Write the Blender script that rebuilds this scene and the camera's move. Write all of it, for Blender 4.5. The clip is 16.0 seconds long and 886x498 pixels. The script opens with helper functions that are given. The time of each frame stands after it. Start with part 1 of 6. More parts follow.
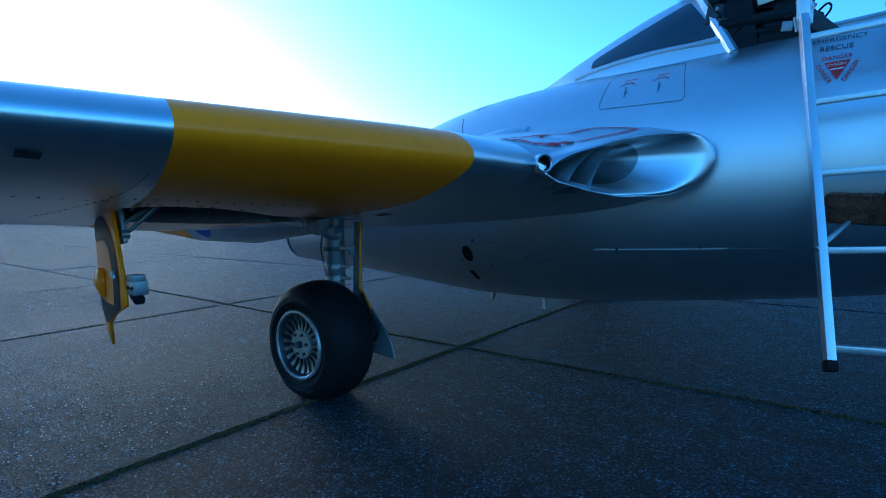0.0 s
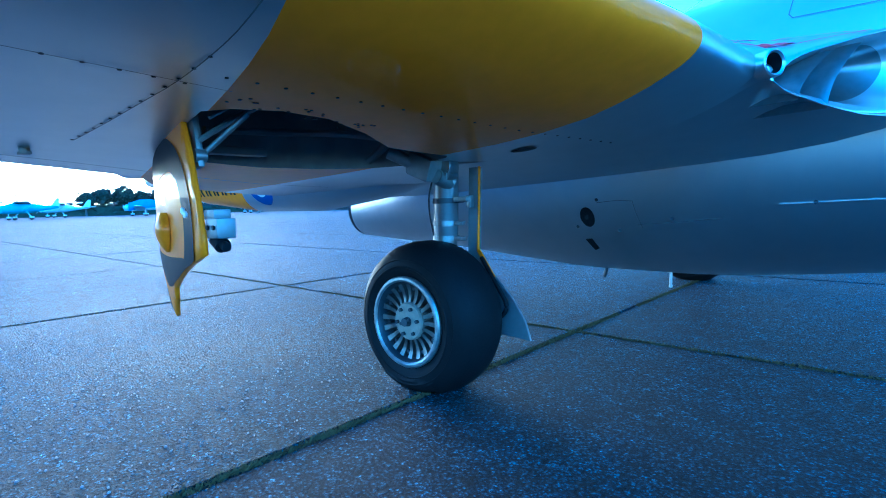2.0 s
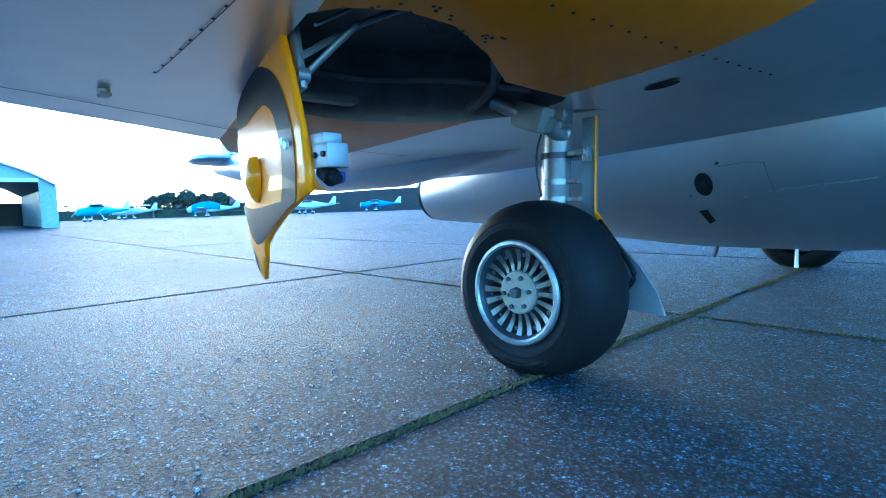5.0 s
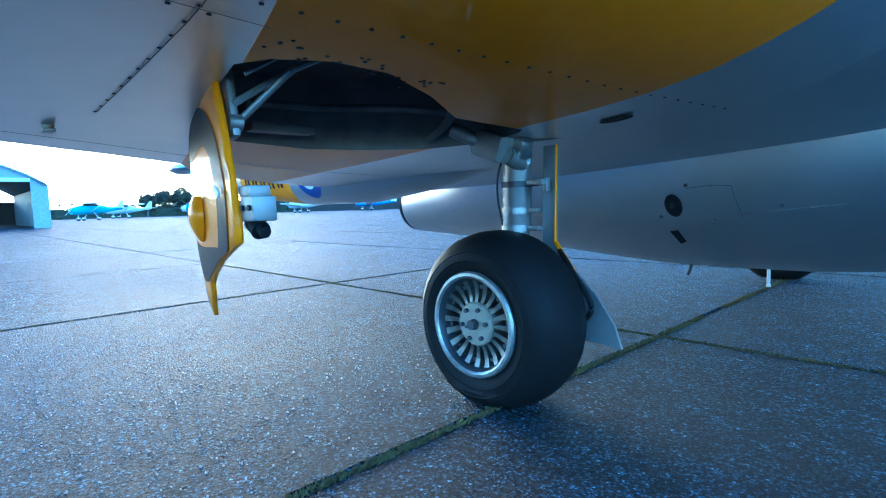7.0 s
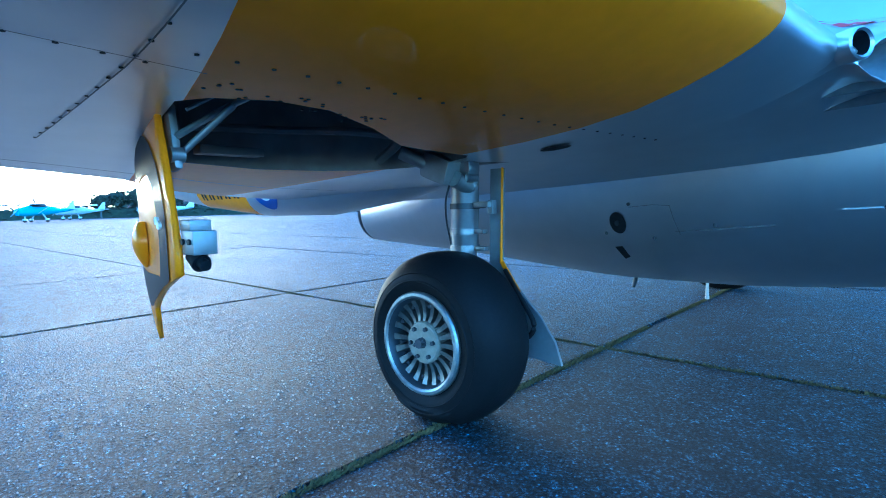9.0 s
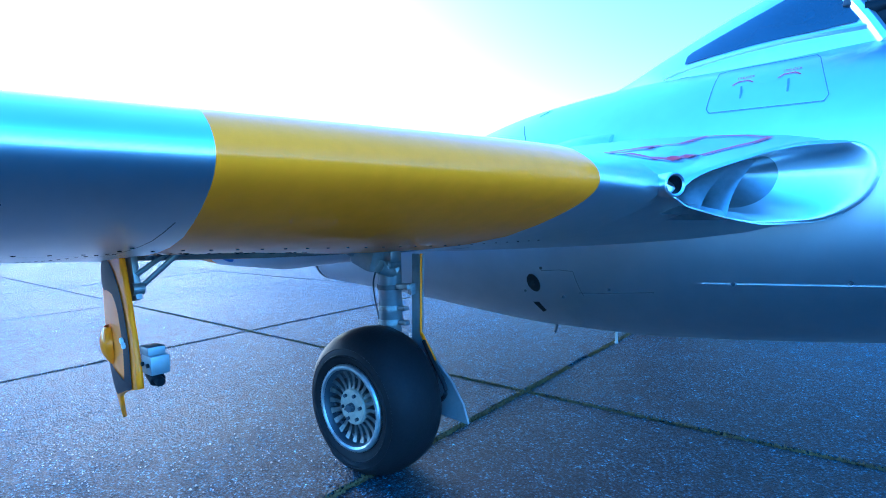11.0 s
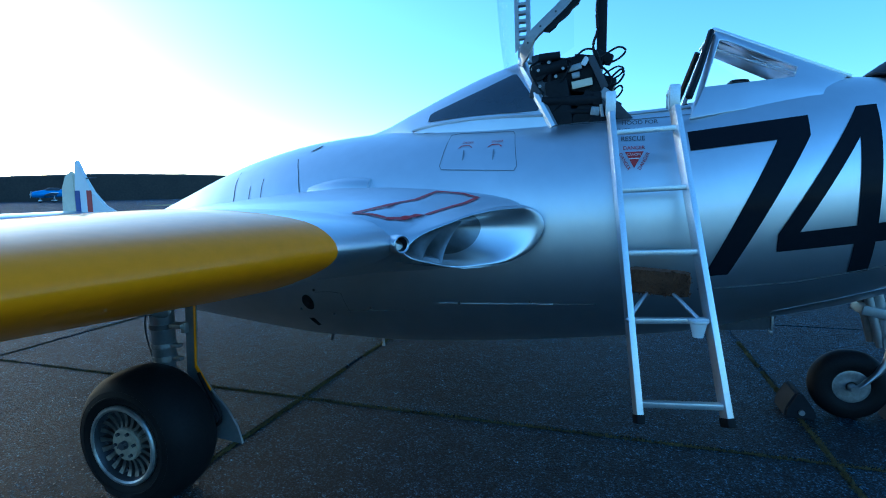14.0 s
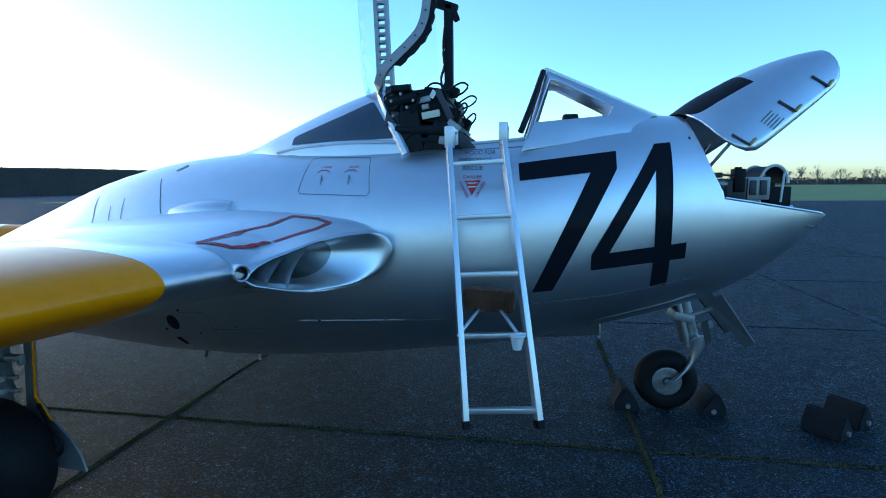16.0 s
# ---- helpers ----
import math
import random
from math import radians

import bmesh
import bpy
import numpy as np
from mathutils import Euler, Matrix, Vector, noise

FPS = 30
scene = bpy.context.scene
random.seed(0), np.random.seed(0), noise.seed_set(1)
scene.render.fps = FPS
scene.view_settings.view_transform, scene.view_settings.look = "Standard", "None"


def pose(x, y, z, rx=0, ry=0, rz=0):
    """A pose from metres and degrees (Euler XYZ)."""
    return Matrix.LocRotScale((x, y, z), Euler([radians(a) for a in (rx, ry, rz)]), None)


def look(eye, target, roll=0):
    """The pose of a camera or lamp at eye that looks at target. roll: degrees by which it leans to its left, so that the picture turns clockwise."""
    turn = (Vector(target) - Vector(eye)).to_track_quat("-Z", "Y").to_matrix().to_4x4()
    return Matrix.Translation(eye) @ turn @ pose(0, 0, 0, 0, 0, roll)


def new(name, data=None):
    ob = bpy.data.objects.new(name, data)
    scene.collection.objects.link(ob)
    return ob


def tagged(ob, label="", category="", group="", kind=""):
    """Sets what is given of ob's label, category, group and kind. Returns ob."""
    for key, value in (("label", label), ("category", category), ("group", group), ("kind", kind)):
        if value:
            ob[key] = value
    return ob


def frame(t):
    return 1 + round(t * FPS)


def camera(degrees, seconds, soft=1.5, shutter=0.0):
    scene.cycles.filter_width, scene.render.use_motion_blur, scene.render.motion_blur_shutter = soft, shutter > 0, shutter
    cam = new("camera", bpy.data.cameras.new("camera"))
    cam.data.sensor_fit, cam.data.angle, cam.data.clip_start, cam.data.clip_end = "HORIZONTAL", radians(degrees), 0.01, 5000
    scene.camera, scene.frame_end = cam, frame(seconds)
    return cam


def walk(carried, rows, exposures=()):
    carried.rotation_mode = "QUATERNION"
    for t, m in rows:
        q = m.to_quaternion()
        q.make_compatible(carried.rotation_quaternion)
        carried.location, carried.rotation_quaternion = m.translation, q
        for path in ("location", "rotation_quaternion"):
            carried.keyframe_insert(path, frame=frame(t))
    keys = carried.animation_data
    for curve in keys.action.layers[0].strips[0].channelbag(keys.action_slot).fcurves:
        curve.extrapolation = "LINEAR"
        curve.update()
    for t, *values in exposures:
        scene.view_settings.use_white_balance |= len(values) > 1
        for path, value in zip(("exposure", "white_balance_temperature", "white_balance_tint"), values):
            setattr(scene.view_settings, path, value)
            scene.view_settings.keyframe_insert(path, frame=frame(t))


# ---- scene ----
from mathutils.bvhtree import BVHTree

cam = camera(80.26, 16.0, soft=1.0)
PATH = [
    (0, pose(2.216, -1.611, 0.963, 85.63, 1.10, 38.18)),
    (0.5, pose(1.964, -1.575, 0.957, 85.31, 1.00, 37.38)),
    (1, pose(1.764, -1.530, 0.877, 85.14, 1.25, 38.00)),
    (1.5, pose(1.603, -1.475, 0.819, 85.17, 1.37, 38.51)),
    (2, pose(1.469, -1.434, 0.748, 85.08, 1.31, 41.40)),
    (2.5, pose(1.299, -1.408, 0.655, 85.12, 1.48, 44.04)),
    (3, pose(1.163, -1.403, 0.600, 85.25, 1.72, 44.16)),
    (3.5, pose(1.144, -1.418, 0.549, 85.55, 1.91, 44.48)),
    (4, pose(1.128, -1.428, 0.547, 85.59, 1.89, 45.34)),
    (6.5, pose(1.181, -1.308, 0.689, 85.13, 1.85, 47.17)),
    (7, pose(1.210, -1.283, 0.698, 85.10, 1.77, 46.29)),
    (7.5, pose(1.227, -1.268, 0.712, 84.87, 1.64, 45.58)),
    (8, pose(1.240, -1.261, 0.717, 84.80, 1.50, 44.64)),
    (10.5, pose(1.527, -1.352, 0.975, 86.23, 1.64, 39.93)),
    (11, pose(1.661, -1.395, 1.077, 86.14, 1.73, 39.19)),
    (11.5, pose(1.748, -1.433, 1.140, 85.76, 1.45, 38.09)),
    (12, pose(1.811, -1.496, 1.173, 85.62, 1.42, 36.60)),
    (12.5, pose(1.883, -1.551, 1.221, 85.44, 1.32, 33.75)),
    (13, pose(1.955, -1.625, 1.278, 84.77, 0.97, 26.78)),
    (13.5, pose(1.962, -1.640, 1.341, 83.88, 0.72, 20.47)),
    (14, pose(2.022, -1.663, 1.393, 83.39, 0.74, 17.74)),
    (14.5, pose(2.204, -1.667, 1.460, 82.84, 0.89, 16.22)),
    (15, pose(2.338, -1.673, 1.518, 82.38, 0.91, 14.97)),
    (15.5, pose(2.381, -1.714, 1.562, 82.18, 0.72, 11.97)),
    (16, pose(2.467, -1.742, 1.558, 82.80, 0.54, 9.60)),
]
EXPOSURES = [
(0,1.95,4600,-3),(0.5,2.4,4500,-3),(1.5,3.35,4100,-3),(2.4,3.9,3980,-3),(3,4.05,4480,-3),(4,4.2,4850,-3),(8.2,4.0,4900,-3),(8.6,4.0,4800,-3),(10.5,4.15,4200,8),(11.2,3.9,4250,8),(11.8,3.35,4300,8),(12.5,2.6,4500,4),(13.5,2.2,5200,-3),(14.5,2.15,5450,-3),(16,2.25,6200,2),
]
walk(cam, PATH, EXPOSURES)

# ---------------- world, sun, exposure ----------------
SUN_AZ, SUN_EL = -72.0, 6.0          # degrees from +y towards +x, and above the horizon
world = bpy.data.worlds.new("world")
scene.world = world
world.use_nodes = True
wn = world.node_tree
sky = wn.nodes.new("ShaderNodeTexSky")
sky.sky_type = "NISHITA"
sky.sun_disc = False
sky.sun_elevation, sky.sun_rotation = radians(SUN_EL), radians(SUN_AZ)
sky.air_density, sky.dust_density, sky.ozone_density = 0.8, 0.8, 3.5
wn.links.new(sky.outputs[0], wn.nodes["Background"].inputs[0])
wn.nodes["Background"].inputs[1].default_value = 0.15

SUN_DIR = Vector((math.sin(radians(SUN_AZ)) * math.cos(radians(SUN_EL)), math.cos(radians(SUN_AZ)) * math.cos(radians(SUN_EL)), math.sin(radians(SUN_EL))))
lamp = bpy.data.lights.new("sun", "SUN")
lamp.energy, lamp.angle, lamp.color = 0.22, radians(25), (1.0, 0.88, 0.72)
sun = new("sun", lamp)
sun.matrix_world = look(SUN_DIR * 60, (0, 0, 0))


# ---------------- materials ----------------
def material(name, color, rough=0.5, metal=0.0, vary=0.12, grain=60.0, stain=2.5, bump=0.0, coat=0.0, rough_vary=0.1, tint=None, coat_rough=0.05):
    m = bpy.data.materials.new(name)
    m.use_nodes = True
    nt = m.node_tree
    b = nt.nodes["Principled BSDF"]
    co = nt.nodes.new("ShaderNodeTexCoord")
    fine = nt.nodes.new("ShaderNodeTexNoise")
    fine.inputs["Scale"].default_value, fine.inputs["Detail"].default_value = grain, 5
    broad = nt.nodes.new("ShaderNodeTexNoise")
    broad.inputs["Scale"].default_value, broad.inputs["Detail"].default_value = stain, 6
    for n in (fine, broad):
        nt.links.new(co.outputs["Object"], n.inputs["Vector"])
    mix = nt.nodes.new("ShaderNodeMath")
    mix.operation = "ADD"
    nt.links.new(fine.outputs[0], mix.inputs[0])
    nt.links.new(broad.outputs[0], mix.inputs[1])
    ramp = nt.nodes.new("ShaderNodeMapRange")
    ramp.inputs["From Min"].default_value, ramp.inputs["From Max"].default_value = 0.6, 1.4
    nt.links.new(mix.outputs[0], ramp.inputs["Value"])
    dark = tuple(c * (1 - vary) for c in color)
    lite = tuple(min(1, c * (1 + vary)) for c in (tint or color))
    cm = nt.nodes.new("ShaderNodeMix")
    cm.data_type = "RGBA"
    cm.inputs[6].default_value, cm.inputs[7].default_value = (*dark, 1), (*lite, 1)
    nt.links.new(ramp.outputs[0], cm.inputs[0])
    nt.links.new(cm.outputs[2], b.inputs["Base Color"])
    rr = nt.nodes.new("ShaderNodeMapRange")
    rr.inputs["To Min"].default_value, rr.inputs["To Max"].default_value = max(0.02, rough - rough_vary), min(1, rough + rough_vary)
    nt.links.new(broad.outputs[0], rr.inputs["Value"])
    nt.links.new(rr.outputs[0], b.inputs["Roughness"])
    b.inputs["Metallic"].default_value = metal
    b.inputs["Coat Weight"].default_value, b.inputs["Coat Roughness"].default_value = coat, coat_rough
    if bump:
        bp = nt.nodes.new("ShaderNodeBump")
        bp.inputs["Strength"].default_value, bp.inputs["Distance"].default_value = bump, 0.004
        nt.links.new(fine.outputs[0], bp.inputs["Height"])
        nt.links.new(bp.outputs[0], b.inputs["Normal"])
    return m


SILVER = material("silver_paint", (0.70, 0.705, 0.72), 0.37, 0.98, 0.06, 9, 1.3, 0.015, 0.3, 0.05, None, 0.05)
SILVER_DULL = material("worn_silver", (0.29, 0.29, 0.295), 0.45, 0.7, 0.15, 40, 4, 0.05)
YELLOW = material("yellow_paint", (0.90, 0.25, 0.001), 0.4, 0.0, 0.08, 20, 2.0, 0.01, 0.3, 0.1, None, 0.03)
BLACKP = material("black_paint", (0.008, 0.009, 0.013), 0.5, 0.0, 0.2, 30, 3, 0.0, 0.05, 0.1, None, 0.03)
RED = material("red_paint", (0.42, 0.03, 0.03), 0.4, 0.0, 0.15, 30, 3)
WHITEP = material("white_paint", (0.78, 0.78, 0.76), 0.45, 0.0, 0.05, 30, 3)
BLUEP = material("roundel_blue", (0.02, 0.05, 0.22), 0.4, 0.0, 0.1, 30, 3)
CREAM = material("cream_plate", (0.7, 0.64, 0.48), 0.5, 0.0, 0.1, 50, 6)
RUBBER = material("tyre_rubber", (0.009, 0.0085, 0.009), 0.6, 0.0, 0.35, 90, 9, 0.25)
STEEL = material("bare_steel", (0.33, 0.335, 0.345), 0.32, 0.9, 0.12, 60, 8, 0.05)
ALLOY = material("cast_alloy", (0.30, 0.30, 0.30), 0.42, 0.85, 0.3, 70, 12, 0.12)
DARKMET = material("dark_metal", (0.05, 0.052, 0.06), 0.5, 0.4, 0.3, 60, 6, 0.1)
BLACKKIT = material("black_equipment", (0.011, 0.012, 0.014), 0.55, 0.1, 0.4, 60, 10, 0.1)
WELL = material("well_interior", (0.15, 0.145, 0.14), 0.5, 0.2, 0.35, 12, 4, 0.03)
LINE = material("panel_gap", (0.16, 0.165, 0.17), 0.6, 0.0, 0.2)
INK = material("stencil_ink", (0.05, 0.05, 0.055), 0.6, 0.0, 0.2)
ALU = material("ladder_aluminium", (0.68, 0.69, 0.7), 0.36, 0.85, 0.12, 120, 6, 0.08)
RIM = material("worn_rim_alloy", (0.38, 0.375, 0.36), 0.38, 0.8, 0.35, 60, 14, 0.15, 0, 0.15)
SPOKE = material("grimy_cast_alloy", (0.16, 0.158, 0.15), 0.36, 0.85, 0.6, 45, 16, 0.3, 0, 0.15)
HUB = material("hub_cover", (0.30, 0.26, 0.20), 0.55, 0.2, 0.3, 60, 14, 0.1)
FLINT = material("pale_flint", (0.26, 0.29, 0.31), 0.5, 0.0, 0.5, 30, 20)
BRUSH = material("coconut_bristle", (0.13, 0.055, 0.025), 0.9, 0.0, 0.5, 160, 12, 0.6)
for m, level in ((YELLOW, 0.05), (BLACKP, 0.05), (RUBBER, 0.12), (BLACKKIT, 0.15), (LINE, 0.2)):
    m.node_tree.nodes["Principled BSDF"].inputs["Specular IOR Level"].default_value = level
MOSS = material("joint_moss", (0.10, 0.085, 0.03), 0.95, 0.0, 0.5, 90, 5, 0.5)
GRASS = material("mown_grass", (0.10, 0.155, 0.03), 0.9, 0.0, 0.35, 3, 0.15, 0.2)
HEDGE = material("hedge_leaves", (0.045, 0.05, 0.028), 0.9, 0.0, 0.5, 2, 0.4, 0.4)
BARK = material("bare_twigs", (0.13, 0.12, 0.11), 0.9, 0.0, 0.3)
SHEET = material("corrugated_sheet", (0.32, 0.37, 0.40), 0.55, 0.3, 0.2, 6, 0.6)
TARP = material("blue_cover", (0.04, 0.24, 0.62), 0.7, 0.0, 0.2, 8, 1)
PLANE_WHITE = material("aircraft_white", (0.72, 0.74, 0.75), 0.35, 0.0, 0.06, 6, 1)
BRICK = material("brick_red_roof", (0.16, 0.07, 0.05), 0.8, 0.0, 0.3, 6, 1)
CHOCKM = material("black_chock_rubber", (0.016, 0.017, 0.02), 0.8, 0.0, 0.3, 60, 8, 0.3)

CHOCKM.node_tree.nodes["Principled BSDF"].inputs["Specular IOR Level"].default_value = 0.12


def concrete():
    """Worn exposed-aggregate concrete: fine dark and pale stones over broad stains."""
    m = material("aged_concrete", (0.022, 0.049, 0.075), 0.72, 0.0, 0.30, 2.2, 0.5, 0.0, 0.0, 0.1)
    nt = m.node_tree
    b = nt.nodes["Principled BSDF"]
    b.inputs["Specular IOR Level"].default_value = 0.15
    geo = nt.nodes.new("ShaderNodeNewGeometry")
    info = nt.nodes.new("ShaderNodeObjectInfo")
    old = b.inputs["Base Color"].links[0].from_socket
    for n in nt.nodes:
        if n.type == "TEX_NOISE":
            nt.links.new(geo.outputs["Position"], n.inputs["Vector"])

    def node(kind, **props):
        n = nt.nodes.new(kind)
        for key, value in props.items():
            n.inputs[key].default_value = value
        return n

    def times(color, factor):
        n = nt.nodes.new("ShaderNodeVectorMath")
        n.operation = "SCALE"
        nt.links.new(color, n.inputs[0])
        nt.links.new(factor, n.inputs["Scale"])
        return n.outputs[0]

    stones = node("ShaderNodeTexVoronoi", Scale=95)
    chips = node("ShaderNodeTexVoronoi", Scale=190)
    grit = node("ShaderNodeTexNoise", Scale=65, Detail=6, Roughness=0.75)
    patch = node("ShaderNodeTexNoise", Scale=7, Detail=8, Roughness=0.72)
    for n in (stones, chips, grit, patch):
        nt.links.new(geo.outputs["Position"], n.inputs["Vector"])
    color = old
    flints = node("ShaderNodeTexVoronoi", Scale=48)
    nt.links.new(geo.outputs["Position"], flints.inputs["Vector"])
    for src, pts in ((flints, ((0, 0.4), (0.3, 0.88), (0.7, 1.08), (0.95, 1.4), (1, 2.6))), (stones, ((0, 0.3), (0.28, 0.8), (0.6, 1.05), (0.92, 1.4), (1, 2.4))), (chips, ((0, 0.2), (0.3, 0.75), (0.7, 1.2), (1, 3.2)))):
        ramp = nt.nodes.new("ShaderNodeFloatCurve")
        cv = ramp.mapping.curves[0]
        ramp.mapping.use_clip = False
        top = 4.2
        cv.points[0].location, cv.points[1].location = (0, pts[0][1] / top), (1, pts[-1][1] / top)
        for x, y in pts[1:-1]:
            cv.points.new(x, y / top)
        ramp.mapping.update()
        sep = nt.nodes.new("ShaderNodeSeparateColor")
        nt.links.new(src.outputs["Color"], sep.inputs[0])
        nt.links.new(sep.outputs[0], ramp.inputs["Value"])
        gain = nt.nodes.new("ShaderNodeMath")
        gain.operation = "MULTIPLY"
        gain.inputs[1].default_value = top
        nt.links.new(ramp.outputs[0], gain.inputs[0])
        color = times(color, gain.outputs[0])
    gr = node("ShaderNodeMapRange", **{"From Min": 0.40, "From Max": 0.62, "To Min": 0.1, "To Max": 2.4})
    nt.links.new(grit.outputs[0], gr.inputs["Value"])
    color = times(color, gr.outputs[0])
    pr = node("ShaderNodeMapRange", **{"From Min": 0.3, "From Max": 0.7, "To Min": 0.35, "To Max": 1.7})
    nt.links.new(patch.outputs[0], pr.inputs["Value"])
    color = times(color, pr.outputs[0])
    # shade in the gaps between stones, painted in as darker cell edges
    gap_shade = node("ShaderNodeMapRange", **{"From Min": 0.25, "From Max": 0.62, "To Min": 1.3, "To Max": 0.25})
    nt.links.new(stones.outputs["Distance"], gap_shade.inputs["Value"])
    color = times(color, gap_shade.outputs[0])
    each = node("ShaderNodeMapRange", **{"To Min": 0.85, "To Max": 1.12})
    nt.links.new(info.outputs["Random"], each.inputs["Value"])
    color = times(color, each.outputs[0])
    nt.links.new(color, b.inputs["Base Color"])
    both = nt.nodes.new("ShaderNodeMath")
    both.operation = "MULTIPLY_ADD"
    both.inputs[1].default_value = -0.5
    nt.links.new(stones.outputs["Distance"], both.inputs[0])
    nt.links.new(grit.outputs[0], both.inputs[2])
    bp = node("ShaderNodeBump", Strength=1.0, Distance=0.03)
    nt.links.new(both.outputs[0], bp.inputs["Height"])
    nt.links.new(bp.outputs[0], b.inputs["Normal"])
    return m


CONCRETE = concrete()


def glass(name, color=(0.9, 0.95, 1.0), rough=0.02):
    m = bpy.data.materials.new(name)
    m.use_nodes = True
    b = m.node_tree.nodes["Principled BSDF"]
    b.inputs["Base Color"].default_value = (*color, 1)
    b.inputs["Roughness"].default_value = rough
    b.inputs["Transmission Weight"].default_value = 1.0
    b.inputs["IOR"].default_value = 1.05
    return m


GLASS = glass("perspex")
SMOKED = material("dark_perspex", (0.022, 0.03, 0.045), 0.16, 0.0, 0.3, 6, 2.0, 0.0, 1.0, 0.06)


# ---------------- mesh helpers ----------------
def mesh_of(name, bm, mats, smooth=True):
    bmesh.ops.recalc_face_normals(bm, faces=bm.faces)
    me = bpy.data.meshes.new(name)
    bm.to_mesh(me)
    bm.free()
    for m in (mats if isinstance(mats, (list, tuple)) else [mats]):
        me.materials.append(m)
    if smooth:
        me.polygons.foreach_set("use_smooth", [True] * len(me.polygons))
        me.set_sharp_from_angle(angle=radians(35))
    return me


def part(name, bm, mats, parent, label="", smooth=True):
    ob = new(name, mesh_of(name, bm, mats, smooth))
    ob.parent = parent
    if label:
        ob["label"] = label
    return ob


def thing(name, label, category, group="", at=(0, 0, 0)):
    ob = new(name)
    ob.empty_display_size = 0.2
    ob.location = at
    return tagged(ob, label, category, group)


def curve_at(table, x):
    """Smooth value through a table of (x, value, ...) rows."""
    t = np.array(table, float)
    xs = t[:, 0]
    if xs[0] > xs[-1]:
        t, xs = t[::-1], xs[::-1]
    x = min(max(x, xs[0]), xs[-1])
    i = int(min(max(np.searchsorted(xs, x) - 1, 0), len(xs) - 2))
    h = xs[i + 1] - xs[i]
    u = (x - xs[i]) / h

    def slope(k):
        if k == 0 or k == len(xs) - 1:
            a, b = (0, 1) if k == 0 else (len(xs) - 2, len(xs) - 1)
            return (t[b] - t[a]) / (xs[b] - xs[a])
        d0 = (t[k] - t[k - 1]) / (xs[k] - xs[k - 1])
        d1 = (t[k + 1] - t[k]) / (xs[k + 1] - xs[k])
        return np.where(d0 * d1 > 0, 2 * d0 * d1 / np.where(d0 + d1 == 0, 1, d0 + d1), 0)

    v = (2 * u**3 - 3 * u**2 + 1) * t[i] + (u**3 - 2 * u**2 + u) * h * slope(i) + (-2 * u**3 + 3 * u**2) * t[i + 1] + (u**3 - u**2) * h * slope(i + 1)
    return v[1] if len(v) == 2 else v[1:]


def loft(rings, closed=True, caps=True, bm=None, mat=None):
    bm = bm or bmesh.new()
    vs = [[bm.verts.new(p) for p in r] for r in rings]
    n = len(rings[0])
    for i, (a, b) in enumerate(zip(vs, vs[1:])):
        for j in range(n if closed else n - 1):
            k = (j + 1) % n
            f = bm.faces.new((a[j], a[k], b[k], b[j]))
            if mat:
                f.material_index = mat(i, j)
    if caps and closed:
        bm.faces.new(vs[0])
        bm.faces.new(vs[-1])
    return bm


def box(bm, c, s, rot=None, bevel=0.0):
    """A block of size s round c, its edges eased."""
    m = Matrix.Translation(c) @ (rot.to_4x4() if rot else Matrix()) @ Matrix.Diagonal((*s, 1))
    r = bmesh.ops.create_cube(bm, size=1, matrix=m)
    if bevel:
        es = list({e for v in r["verts"] for e in v.link_edges})
        bmesh.ops.bevel(bm, geom=es, offset=bevel, segments=2, affect="EDGES", profile=0.6)
    return bm


def rod(bm, a, b, r, r2=None, seg=12):
    a, b = Vector(a), Vector(b)
    d = b - a
    m = Matrix.Translation((a + b) / 2) @ d.to_track_quat("Z", "Y").to_matrix().to_4x4()
    bmesh.ops.create_cone(bm, cap_ends=True, segments=seg, radius1=r, radius2=r if r2 is None else r2, depth=d.length, matrix=m)
    return bm


def tube(bm, pts, r, seg=8):
    """A bent pipe through smooth points."""
    P = [Vector(p) for p in pts]
    dense = []
    for i in range(len(P) - 1):
        p0, p1, p2, p3 = P[max(i - 1, 0)], P[i], P[i + 1], P[min(i + 2, len(P) - 1)]
        for k in range(5):
            u = k / 5
            dense.append(0.5 * ((2 * p1) + (p2 - p0) * u + (2 * p0 - 5 * p1 + 4 * p2 - p3) * u * u + (3 * p1 - p0 - 3 * p2 + p3) * u**3))
    dense.append(P[-1])
    rings = []
    for i, p in enumerate(dense):
        d = (dense[min(i + 1, len(dense) - 1)] - dense[max(i - 1, 0)]).normalized()
        q = d.to_track_quat("Z", "Y")
        rings.append([p + q @ Vector((r * math.cos(2 * math.pi * k / seg), r * math.sin(2 * math.pi * k / seg), 0)) for k in range(seg)])
    return loft(rings, True, True, bm)


def lathe(bm, profile, centre, seg=40, mat=None, closed=False):
    """Profile of (y, radius) turned about the y axis through centre."""
    c = Vector(centre)
    rings = [[c + Vector((r * math.sin(2 * math.pi * k / seg), y, r * math.cos(2 * math.pi * k / seg))) for k in range(seg)] for y, r in profile]
    return loft(rings, True, not closed, bm, mat)


def plate(bm, poly, thick):
    """A flat plate from an outline, given thickness along the vector."""
    a = [bm.verts.new(p) for p in poly]
    b = [bm.verts.new(Vector(p) + Vector(thick)) for p in poly]
    bm.faces.new(a)
    bm.faces.new(b[::-1])
    for i in range(len(a)):
        k = (i + 1) % len(a)
        bm.faces.new((a[i], b[i], b[k], a[k]))
    return bm


